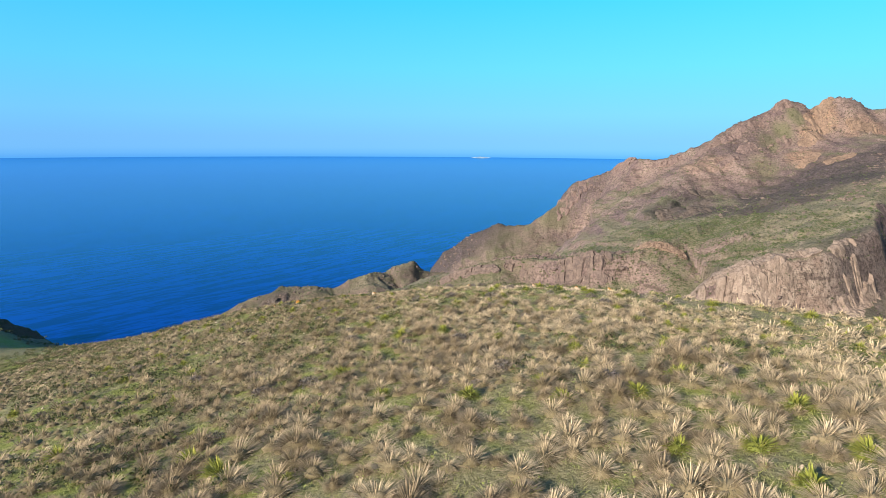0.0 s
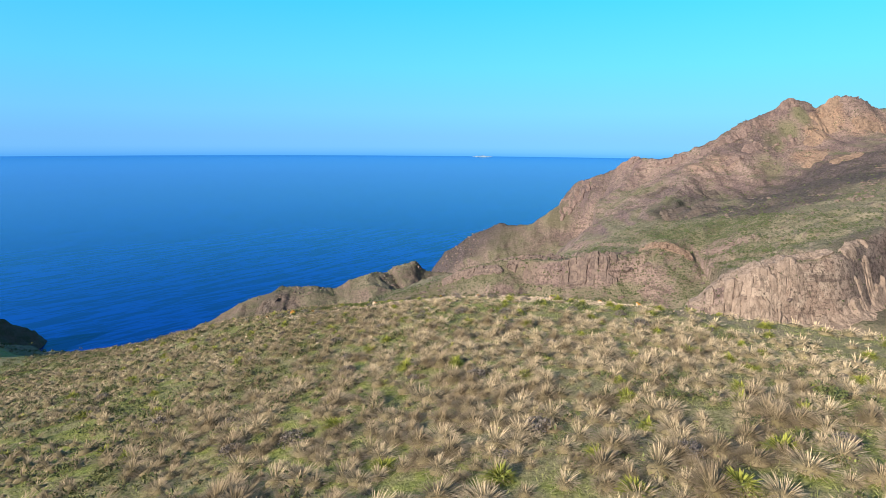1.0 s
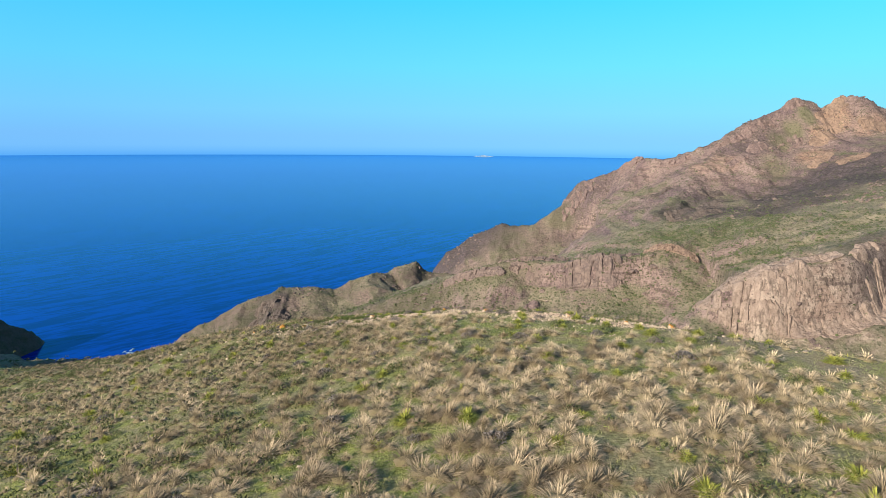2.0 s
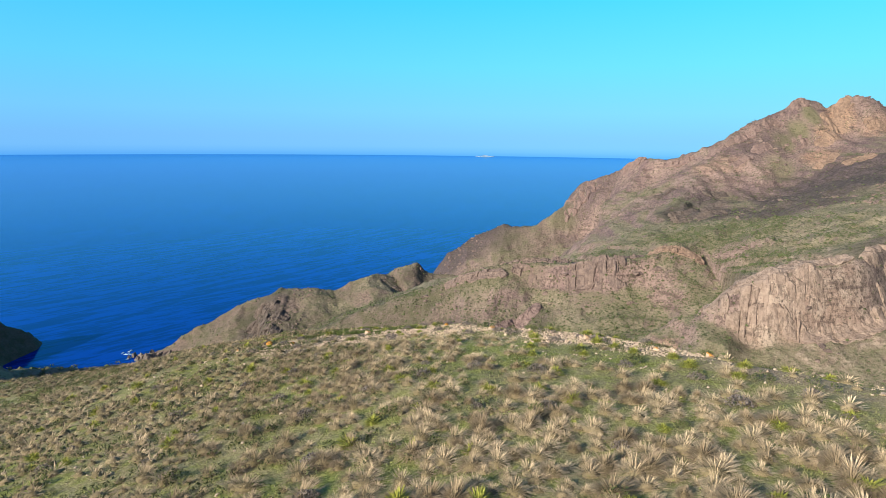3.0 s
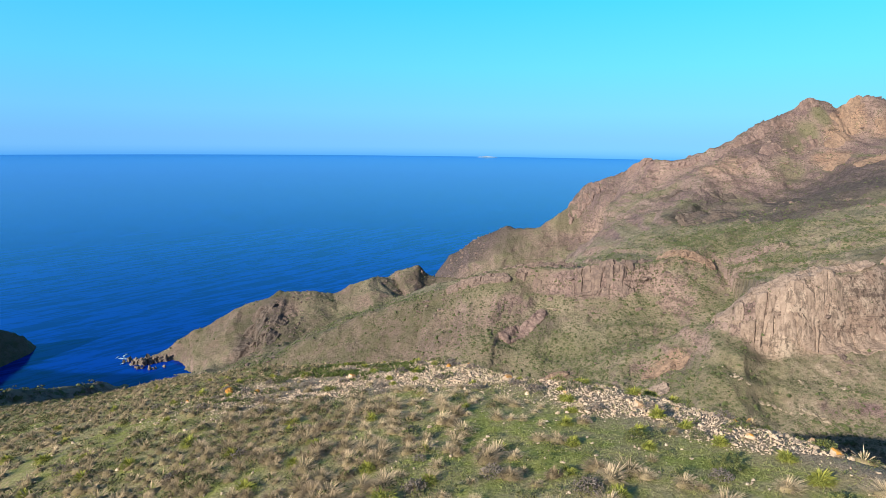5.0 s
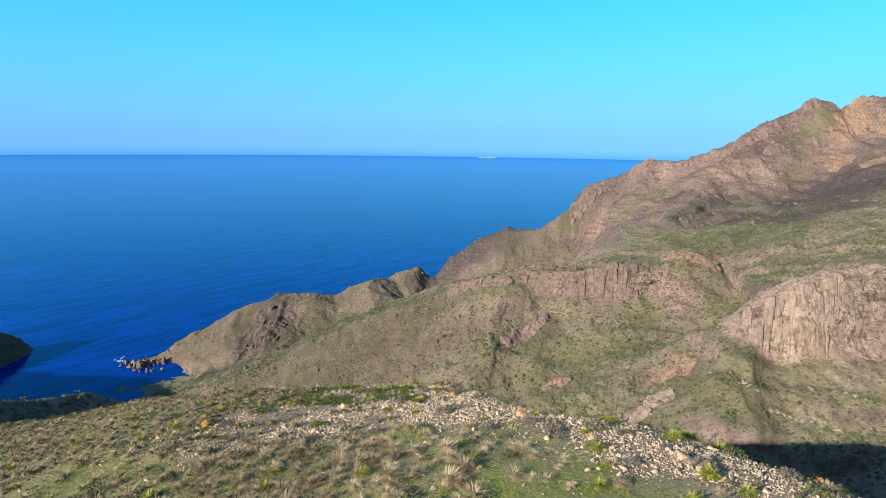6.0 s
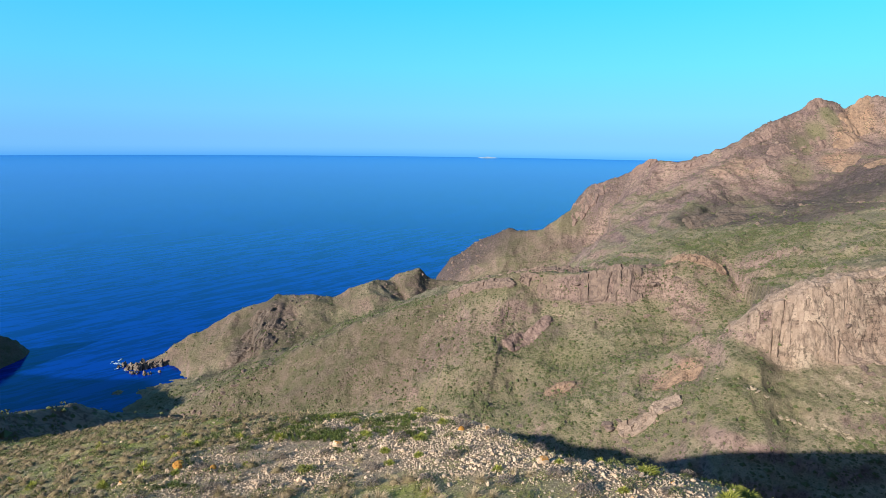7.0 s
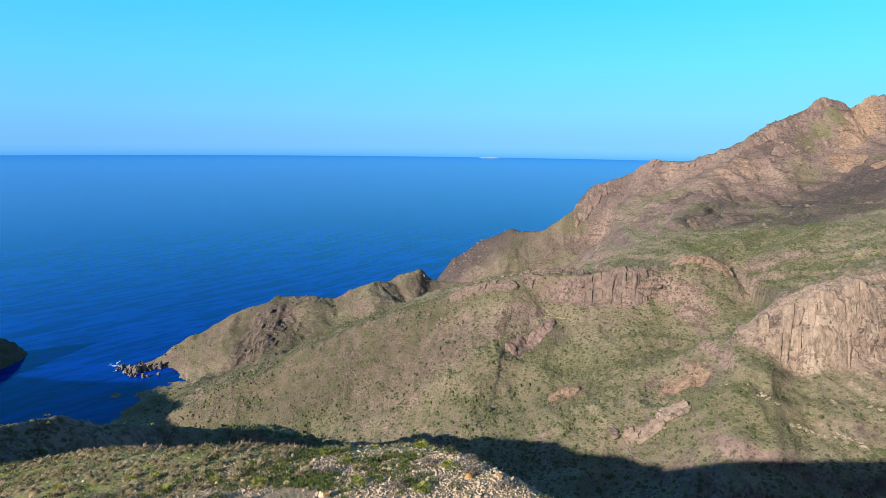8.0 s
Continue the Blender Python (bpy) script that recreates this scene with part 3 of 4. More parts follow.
def sward(blades, height, spread, width, seed):
    """A scrap of short turf: single pointed blades standing apart."""
    g = np.random.default_rng(seed)
    a, r = g.uniform(0, 2 * math.pi, blades), spread * np.sqrt(g.uniform(0, 1, blades))
    x, y = np.cos(a) * r, np.sin(a) * r
    b = g.uniform(0, 2 * math.pi, blades)
    sx, sy = np.cos(b) * width * 0.5, np.sin(b) * width * 0.5
    tx, ty, tz = x + g.normal(0.03, 0.05, blades), y + g.normal(0.01, 0.05, blades), height * g.uniform(0.5, 1.2, blades)
    verts = np.stack([np.stack([x - sx, y - sy, 0 * x], -1), np.stack([x + sx, y + sy, 0 * x], -1), np.stack([tx, ty, tz], -1)], 1).reshape(-1, 3)
    return verts, np.arange(blades * 3).reshape(-1, 3), np.tile(np.array([0.2, 0.2, 1.0]), blades)


def pompom(blades, height, spread, width, seed, fine=False):
    """One dense tussock: a soft round dome of matted grass, bristling with fine pointed blades that bow a little."""
    g = np.random.default_rng(seed)
    a = g.uniform(0, 2 * math.pi, blades)
    up = g.uniform(0.02, 1.0, blades)
    flat = np.sqrt(1 - up ** 2)
    dx, dy = np.cos(a), np.sin(a)
    reach = g.uniform(0.55, 1.12, blades) * (1 + 0.16 * np.sin(2 * a + seed) + 0.08 * np.sin(5 * a + 2 * seed))
    root = 0.34 * spread * g.uniform(0.4, 1.0, blades)
    rx, ry, rz = root * dx * flat, root * dy * flat, 0.30 * height * up
    tx = dx * flat * spread * reach + 0.08 * spread
    ty = dy * flat * spread * reach + 0.04 * spread
    tz = np.maximum(height * up * reach * (1.0 - 0.15 * flat), 0.012)
    f = g.uniform(0.45, 0.65, blades)
    mx, my, mz = rx + (tx - rx) * f, ry + (ty - ry) * f, rz + (tz - rz) * f + 0.10 * height * flat
    twist = a + math.pi / 2 + g.uniform(-0.8, 0.8, blades)
    sx, sy = np.cos(twist) * width * 0.5, np.sin(twist) * width * 0.5
    verts = np.stack([np.stack([rx, ry, rz], -1), np.stack([mx - sx, my - sy, mz], -1), np.stack([mx + sx, my + sy, mz], -1), np.stack([tx, ty, tz], -1)], 1).reshape(-1, 3)
    k = np.arange(blades)[:, None] * 4
    faces = np.concatenate([k + np.array([[0, 2, 1]]), k + np.array([[1, 2, 3]])])
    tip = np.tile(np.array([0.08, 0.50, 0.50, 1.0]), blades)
    ball, ball_faces = (ICO2_V, ICO2_F) if fine else (ICO_V, ICO_F)
    lump = 1 + 0.16 * np.sin(2 * np.arctan2(ball[:, 1], ball[:, 0]) + seed) + g.uniform(-0.14, 0.14, len(ball))
    core = ball * np.array([0.52 * spread, 0.52 * spread, 0.50 * height]) * lump[:, None]
    core = np.stack([core[:, 0] + 0.06 * spread, core[:, 1] + 0.03 * spread, np.maximum(core[:, 2], -0.06)], -1)
    ball_faces = ball_faces[(core[ball_faces][:, :, 2] > 0).any(1)]
    used, index = np.unique(ball_faces, return_inverse=True)
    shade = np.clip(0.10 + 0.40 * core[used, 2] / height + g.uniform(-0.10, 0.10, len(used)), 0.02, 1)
    return (verts, faces, tip), (core[used], index.reshape(-1, 3), shade)


def joined(shapes):
    """Several (points, faces, tip) as one."""
    base, vs, fs, ts = 0, [], [], []
    for v, f, t in shapes:
        vs.append(v), fs.append(f + base), ts.append(t)
        base += len(v)
    return np.concatenate(vs), np.concatenate(fs), np.concatenate(ts)


def leaf_clump(leaves, radius, height, size, seed, flatten=1.0):
    """A small bush or herb: many short leaves on a rough dome."""
    g = np.random.default_rng(seed)
    a, u = g.uniform(0, 2 * math.pi, leaves), g.uniform(0.0, 1.0, leaves)
    rad = radius * np.sqrt(1 - (u * 0.95) ** 2) * g.uniform(0.45, 1.05, leaves)
    c = np.stack([np.cos(a) * rad, np.sin(a) * rad, height * u * g.uniform(0.7, 1.1, leaves)], -1)
    d1 = g.normal(size=(leaves, 3)) + np.stack([np.cos(a), np.sin(a), 0.9 + 0 * a], -1)
    d1 /= np.linalg.norm(d1, axis=1)[:, None]
    d2 = np.cross(d1, g.normal(size=(leaves, 3)))
    d2 /= np.linalg.norm(d2, axis=1)[:, None]
    s = size * g.uniform(0.6, 1.3, leaves)[:, None]
    verts = np.stack([c - d1 * s, c + d2 * s * 0.42, c + d1 * s, c - d2 * s * 0.42], 1).reshape(-1, 3)
    return verts, np.arange(leaves * 4).reshape(-1, 4)


ICO = bmesh.new()
bmesh.ops.create_icosphere(ICO, subdivisions=1, radius=1)
ICO_V = np.array([v.co[:] for v in ICO.verts])
ICO_F = np.array([[v.index for v in f.verts] for f in ICO.faces])
ICO.free()
OCTA_V = np.array([[1, 0, 0], [-1, 0, 0], [0, 1, 0], [0, -1, 0], [0, 0, 1], [0, 0, -1]], dtype=float)
OCTA_F = np.array([[0, 2, 4], [2, 1, 4], [1, 3, 4], [3, 0, 4], [2, 0, 5], [1, 2, 5], [3, 1, 5], [0, 3, 5]])
ICO2 = bmesh.new()
bmesh.ops.create_icosphere(ICO2, subdivisions=2, radius=1)
ICO2_V = np.array([v.co[:] for v in ICO2.verts])
ICO2_F = np.array([[v.index for v in f.verts] for f in ICO2.faces])
ICO2.free()


def angular(points, seed, cuts=7):
    """A broken stone: a ball cut flat on several sides."""
    g = np.random.default_rng(seed)
    v = points.copy()
    for _ in range(cuts):
        n = g.normal(size=3)
        n /= np.linalg.norm(n)
        off = v @ n - g.uniform(0.35, 0.75)
        v -= np.maximum(off, 0)[:, None] * n
    return v * g.uniform(0.75, 1.25, 3)


def scatter_mesh(name, shapes, xs, ys, zs, scales, turns, material_used, label, category, tones=None, tips=None, tilt=0.0, shade_smooth=False, squash=None):
    """Many small pieces joined into one mesh. shapes: (points, faces[, tip]) variants, taken in turn."""
    all_v, all_f, all_tone, all_tip, base = [], [], [], [], 0
    pick = np.arange(len(xs)) % len(shapes)
    for s, shape in enumerate(shapes):
        which = np.nonzero(pick == s)[0]
        if not len(which):
            continue
        v, f = shape[0], shape[1]
        c, sn = np.cos(turns[which])[:, None], np.sin(turns[which])[:, None]
        sc = scales[which][:, None]
        px, py, pz = v[:, 0] * sc, v[:, 1] * sc, v[:, 2] * sc * (1 if squash is None else squash[which][:, None])
        out = np.stack([px * c - py * sn + xs[which][:, None], px * sn + py * c + ys[which][:, None], pz + zs[which][:, None]], -1)
        all_v.append(out.reshape(-1, 3))
        all_f.append((f[None] + (base + np.arange(len(which)) * len(v))[:, None, None]).reshape(-1, f.shape[1]))
        base += len(which) * len(v)
        if tones is not None:
            all_tone.append(np.repeat(tones[which], len(v)))
        if len(shape) > 2:
            all_tip.append(np.tile(shape[2], len(which)))
    me = mesh_from(name, np.concatenate(all_v), np.concatenate(all_f), [material_used], shade_smooth)
    if all_tone:
        put_attribute(me, "tone", np.concatenate(all_tone))
    if all_tip:
        put_attribute(me, "tip", np.concatenate(all_tip))
    return tagged(new(name, me), label, category, kind="stuff")


def single_meshes(name, shapes, material_used, tone=0.0, shade_smooth=False):
    made = []
    for shape in shapes:
        me = mesh_from(name, shape[0], shape[1], [material_used], shade_smooth)
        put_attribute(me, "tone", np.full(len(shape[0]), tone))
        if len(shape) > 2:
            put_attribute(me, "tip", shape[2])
        made.append(me)
    return made


def spread(name, meshes, xs, ys, zs, scales, turns, label, category, group, part_labels=()):
    """Separate things that share a few meshes; a list of meshes makes a thing of several parts."""
    for k in range(len(xs)):
        chosen = meshes[k % len(meshes)]
        m = Matrix.LocRotScale((xs[k], ys[k], zs[k]), Euler((0, 0, turns[k])), (scales[k],) * 3)
        if isinstance(chosen, list):
            ob = tagged(new(name), label, category, group)
            ob.empty_display_size = 0.1
            for n, me in enumerate(chosen):
                piece = new(me.name.split(".")[0], me)
                piece.parent = ob
                if n < len(part_labels):
                    tagged(piece, part_labels[n])
        else:
            ob = tagged(new(name, chosen), label, category, group)
        ob.matrix_world = m


def heights(x, y):
    return relief(x, y)[0]


def scatter_points(n, x0, x1, y0, y1, chance, seed):
    g = np.random.default_rng(seed)
    x, y = g.uniform(x0, x1, n), g.uniform(y0, y1, n)
    keep = g.uniform(0, 1, n) < chance(x, y)
    return x[keep], y[keep]


def spaced(x, y, gap):
    """Drops points that crowd others."""
    cells, keep = {}, []
    for k in range(len(x)):
        c = (int(x[k] // gap), int(y[k] // gap))
        if all((x[k] - x[m]) ** 2 + (y[k] - y[m]) ** 2 > gap * gap for i in (-1, 0, 1) for j in (-1, 0, 1) for m in cells.get((c[0] + i, c[1] + j), ())):
            cells.setdefault(c, []).append(k)
            keep.append(k)
    return x[keep], y[keep]


def on_spur(x, y):
    return 1 - smooth(-1, 9, land_gap(x, y, 0))


# ---- dry grass tussocks on the spur ----
def build_tussocks():
    def chance(x, y):
        patch = smooth(-0.62, -0.05, fbm(x, y, 6.5, 3, 120) + 0.018 * (x + 6) + 0.22 * smooth(-4, -14, x) * smooth(20, 30, y) + 0.45 * smooth(-1, 6, x) * (1 - smooth(26, 34, y)))
        return patch * on_spur(x, y) * (1 - 0.95 * scree(x, y) * (1 - 0.75 * smooth(53.5, 56, y))) * (1 - 0.80 * smooth(24, 34, y - 0.35 * x) * smooth(-10, 3, x)) * (1 - 0.8 * smooth(31, 37, y + 0.7 * x) * smooth(2, 6, x)) * (1 - 0.30 * smooth(36, 46, y) * smooth(-12, -4, x)) * (1 - 0.55 * smooth(44, 52, y) * smooth(-8, -12, x))

    x, y = scatter_points(60000, -75, 34, 4, 92, chance, 3)
    x, y = spaced(x, y, 0.40)
    g = np.random.default_rng(11)
    z = heights(x, y) - 0.03
    size = (0.55 + 0.85 * g.uniform(0, 1, len(x)) ** 1.3) * (1.0 - 0.35 * smooth(40, 60, y) * smooth(-10, -2, x))
    turn = g.uniform(-0.6, 0.6, len(x))
    tone = np.clip(0.62 * g.uniform(0, 1, len(x)) + 0.66 * smooth(-12, 8, x) - 0.10 + 0.30 * fbm(x, y, 7, 3, 125) - 0.30 * smooth(42, 52, y) * smooth(-6, -12, x), 0, 1)
    near = np.nonzero((np.abs(x - 1) < 9) & (y > 9) & (y < 44))[0]
    near = near[g.permutation(len(near))[:280]]
    rest = np.setdiff1d(np.arange(len(x)), near)
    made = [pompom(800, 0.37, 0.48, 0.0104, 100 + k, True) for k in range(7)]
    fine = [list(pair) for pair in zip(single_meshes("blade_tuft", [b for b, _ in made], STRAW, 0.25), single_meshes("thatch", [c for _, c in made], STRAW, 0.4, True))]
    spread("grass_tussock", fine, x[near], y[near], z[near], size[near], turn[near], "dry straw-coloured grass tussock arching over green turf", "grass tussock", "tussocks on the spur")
    close = rest[(np.abs(x[rest] - 1) < 11) & (y[rest] < 48)]
    middle = np.setdiff1d(rest[np.abs(x[rest]) < 26], close)
    far = rest[np.abs(x[rest]) >= 26]
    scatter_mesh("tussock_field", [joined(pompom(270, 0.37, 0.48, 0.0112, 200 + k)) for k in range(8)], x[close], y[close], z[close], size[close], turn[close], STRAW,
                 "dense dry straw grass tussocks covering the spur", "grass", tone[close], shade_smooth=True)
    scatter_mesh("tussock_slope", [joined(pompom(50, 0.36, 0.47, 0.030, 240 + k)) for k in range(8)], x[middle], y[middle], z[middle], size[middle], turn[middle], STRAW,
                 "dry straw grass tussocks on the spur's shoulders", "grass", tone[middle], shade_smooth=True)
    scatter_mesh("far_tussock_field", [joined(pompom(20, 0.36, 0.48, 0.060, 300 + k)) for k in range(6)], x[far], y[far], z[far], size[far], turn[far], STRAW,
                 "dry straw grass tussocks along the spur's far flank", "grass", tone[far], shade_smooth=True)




build_tussocks()


# ---- short turf between the tussocks ----
def build_turf():
    g = np.random.default_rng(15)
    x, y = scatter_points(24000, -17, 17, 7, 58, lambda x, y: on_spur(x, y) * (1 - 0.55 * scree(x, y)) * (0.45 + 0.55 * smooth(-0.3, 0.2, fbm(x, y, 3.5, 3, 131))), 17)
    tone = np.clip(0.5 + 0.7 * fbm(x, y, 4.0, 3, 133) + g.uniform(-0.3, 0.3, len(x)), 0, 1)
    scatter_mesh("short_turf", [sward(12, 0.06, 0.24, 0.016, 1700 + k) for k in range(8)], x, y, heights(x, y) - 0.01, g.uniform(0.6, 1.5, len(x)), g.uniform(0, 6, len(x)), KHAKI,
                 "short khaki-green turf on the spur", "turf", tone)


build_turf()


# ---- herbs, bushes and leafy clumps between the tussocks ----
def build_plants():
    def herb_chance(x, y):
        return on_spur(x, y) * (0.25 + 0.75 * smooth(-0.1, 0.35, fbm(x, y, 5.0, 3, 140))) * (1 - 0.6 * scree(x, y))

    g = np.random.default_rng(21)
    x, y = scatter_points(8500, -36, 26, 6, 72, herb_chance, 23)
    scatter_mesh("herb_carpet", [leaf_clump(18, 0.30, 0.07, 0.026, 400 + k) for k in range(6)], x, y, heights(x, y), g.uniform(0.6, 1.5, len(x)), g.uniform(0, 6, len(x)), HERB,
                 "low green herbs and turf between the tussocks", "herbs", g.uniform(0, 0.6, len(x)))

    x, y = scatter_points(4200, -14, 9, 49, 61, lambda x, y: on_spur(x, y) * smooth(-0.05, 0.3, fbm(x, y, 4.0, 3, 145)) * smooth(50.5, 54, y + 0.4 * np.abs(x + 2)), 27)
    scatter_mesh("brow_turf", [tuft(34, 0.17, 0.20, 0.016, 450 + k, 0.3) for k in range(6)], x, y, heights(x, y) - 0.01, g.uniform(0.6, 1.5, len(x)), g.uniform(0, 6, len(x)), TURF,
                 "bright green turf along the stony brow", "turf", g.uniform(0, 0.4, len(x)))

    x, y = scatter_points(11500, -48, 26, 6, 76, lambda x, y: on_spur(x, y) * (1 - 0.7 * scree(x, y)) * smooth(-0.1, 0.3, fbm(x, y, 6.0, 3, 147) + 0.30 * smooth(0, -10, x)) * (0.55 + 0.45 * smooth(4, -8, x)) + 0.8 * on_spur(x, y) * smooth(44, 52, y) * smooth(-6, -12, x), 29)
    scatter_mesh("dwarf_bushes", [leaf_clump(30, 0.24, 0.22, 0.050, 470 + k) for k in range(6)], x, y, heights(x, y), g.uniform(0.5, 1.3, len(x)), g.uniform(0, 6, len(x)), BUSH,
                 "dark dwarf bushes scattered between dry tussocks", "bushes", g.uniform(0, 0.5, len(x)))

    def bush_chance(x, y):
        return on_spur(x, y) * smooth(-0.15, 0.4, fbm(x, y, 9.0, 3, 150)) * (0.5 + 0.5 * smooth(30, 48, y)) + 0.5 * on_spur(x, y) * smooth(50, 55, y) * (x > -16) + 0.8 * on_spur(x, y) * smooth(-4, -1, x - 10.5 - 0.4 * (36 - y)) * smooth(33, 37, y)

    x, y = scatter_points(1500, -40, 24, 7, 86, bush_chance, 31)
    x, y = spaced(x, y, 1.2)
    x, y = x[:280], y[:280]
    meshes = single_meshes("low_bush", [leaf_clump(240, 0.42, 0.32, 0.042, 500 + k) for k in range(5)], BUSH)
    spread("low_bush", meshes, x, y, heights(x, y) - 0.02, g.uniform(0.5, 1.25, len(x)), g.uniform(0, 6, len(x)), "low dark green bush among dry grass", "bush", "bushes on the spur")
    x, y = scatter_points(1900, -22, 24, 8, 60, lambda x, y: on_spur(x, y) * (0.35 + 0.5 * smooth(-5, 12, x)), 41)
    x, y = spaced(x, y, 1.3)
    x, y = x[:290], y[:290]
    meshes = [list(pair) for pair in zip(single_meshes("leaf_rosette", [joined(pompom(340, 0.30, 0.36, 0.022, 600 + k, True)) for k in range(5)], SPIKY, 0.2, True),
                                         single_meshes("foliage", [leaf_clump(90, 0.26, 0.16, 0.035, 650 + k) for k in range(5)], HERB))]
    spread("leafy_clump", meshes, x, y, heights(x, y) - 0.02, g.uniform(0.7, 1.35, len(x)), g.uniform(0, 6, len(x)), "rounded yellow-green leafy clump growing in turf", "plant", "leafy clumps on the spur")


    x, y = scatter_points(400, -16, 14, 14, 57, lambda x, y: on_spur(x, y) * (0.2 + 0.6 * smooth(34, 44, y)), 43)
    x, y = spaced(x, y, 1.6)
    x, y = x[:110], y[:110]
    meshes = single_meshes("dry_shrub", [leaf_clump(420, 0.40, 0.30, 0.040, 680 + k) for k in range(4)], DEAD)
    spread("dry_shrub", meshes, x, y, heights(x, y) - 0.02, g.uniform(0.5, 1.1, len(x)), g.uniform(0, 6, len(x)), "grey dead twiggy dwarf shrub on stony turf", "shrub", "dead shrubs on the spur")
    x, y = scatter_points(9000, -85, 24, 62, 150, lambda x, y: smooth(1, 8, land_gap(x, y, 0)) * smooth(-0.3, 0.2, fbm(x, y, 7, 3, 148)), 45)
    scatter_mesh("flank_scrub", [leaf_clump(13, 0.55, 0.42, 0.17, 690 + k) for k in range(6)], x, y, heights(x, y), g.uniform(0.5, 1.4, len(x)), g.uniform(0, 6, len(x)), BUSH,
                 "dark scrub on the shaded flanks below the brow", "scrub", g.uniform(0, 0.5, len(x)))


build_plants()


# ---- stones on the spur ----
def build_stones():
    g = np.random.default_rng(51)
    shapes = [(angular(ICO_V, 700 + k), ICO_F) for k in range(10)]
    cover = lambda x, y: 0.95 * scree(x, y) * on_spur(x, y) * smooth(-0.55, 0.05, fbm(x, y, 3.0, 3, 115))
    chips = [(OCTA_V * np.random.default_rng(760 + k).uniform(0.55, 1.25, (6, 3)), OCTA_F) for k in range(12)]
    x, y = scatter_points(90000, -18, 20, 36, 64, cover, 53)
    size = 0.020 + 0.040 * g.uniform(0, 1, len(x)) ** 2
    scatter_mesh("scree_chips", chips, x, y, heights(x, y) + size * 0.3, size, g.uniform(0, 6, len(x)), PALE_STONE, "small tan stone chips packed on the brow", "stones", squash=g.uniform(0.6, 1.0, len(x)))
    x, y = scatter_points(15000, -18, 20, 36, 64, cover, 54)
    size = 0.035 + 0.12 * g.uniform(0, 1, len(x)) ** 3.5
    scatter_mesh("scree", shapes, x, y, heights(x, y) + size * 0.25, size, g.uniform(0, 6, len(x)), PALE_STONE, "pale broken stones covering the bare brow", "stones",
                 squash=g.uniform(0.55, 0.95, len(x)))
    x, y = scatter_points(17000, -45, 28, 6, 80, lambda x, y: on_spur(x, y) * (0.18 + 0.82 * smooth(24, 44, y)) * np.maximum(smooth(-0.3, 0.3, fbm(x, y, 8, 3, 160)), 0.9 * smooth(2, 6, x) * smooth(26, 30, y)), 57)
    size = 0.025 + 0.08 * g.uniform(0, 1, len(x)) ** 4
    scatter_mesh("pebbles", shapes, x, y, heights(x, y) + size * 0.2, size, g.uniform(0, 6, len(x)), PALE_STONE, "small pale pebbles strewn over turf", "pebbles",
                 squash=g.uniform(0.55, 0.9, len(x)))
    x, y = scatter_points(1500, -20, 22, 30, 62, lambda x, y: np.maximum(scree(x, y), 0.12) * on_spur(x, y), 61)
    x, y = spaced(x, y, 0.6)
    x, y = x[:250], y[:250]
    meshes = single_meshes("loose_rock", [(angular(ICO2_V, 800 + k, 10) * (1, 1, 0.7), ICO2_F) for k in range(8)], PALE_STONE)
    size = 0.06 + 0.11 * g.uniform(0, 1, len(x)) ** 3
    spread("loose_rock", meshes, x, y, heights(x, y) + size * 0.2, size, g.uniform(0, 6, len(x)), "pale angular loose rock on the stony brow", "rock", "loose rocks on the brow")
    meshes = []
    for k in range(6):
        block = angular(ICO2_V, 900 + k, 9)
        top = ICO2_F[(block[ICO2_F].mean(1)[:, 2] + 0.35 * block[ICO2_F].mean(1)[:, k % 2]) > 0.22]
        used, index = np.unique(top, return_inverse=True)
        meshes.append([single_meshes("stone", [(block, ICO2_F)], PALE_STONE)[0], single_meshes("lichen_crust", [(block[used] * 1.035, index.reshape(-1, 3))], LICHEN_STONE)[0]])
    spots = [(-5.3, 52.4, 0.36), (3.3, 48.0, 0.26), (7.7, 41.7, 0.24), (5.3, 44.1, 0.18), (-12.2, 51.6, 0.26), (-13.0, 53.3, 0.24), (10.3, 39.4, 0.17), (9.8, 37.5, 0.17), (11.6, 36.1, 0.2),
             (-14.0, 50.2, 0.18), (0.4, 53.2, 0.16), (11.4, 40.4, 0.17), (7.2, 45.6, 0.12), (9.0, 41.2, 0.11), (8.6, 44.0, 0.10), (-9.6, 50.6, 0.22), (-10.4, 50.9, 0.16), (1.6, 52.6, 0.14), (6.4, 46.9, 0.18), (-2.8, 53.9, 0.15), (12.3, 38.2, 0.16)]
    px, py, ps = (np.array(c) for c in zip(*spots))
    spread("lichen_rock", meshes, px, py, heights(px, py) + ps * 0.45, ps, g.uniform(0, 6, len(px)), "orange lichen covered boulder on the stony brow", "boulder", "lichen boulders on the brow", ("", "orange lichen crust"))


build_stones()


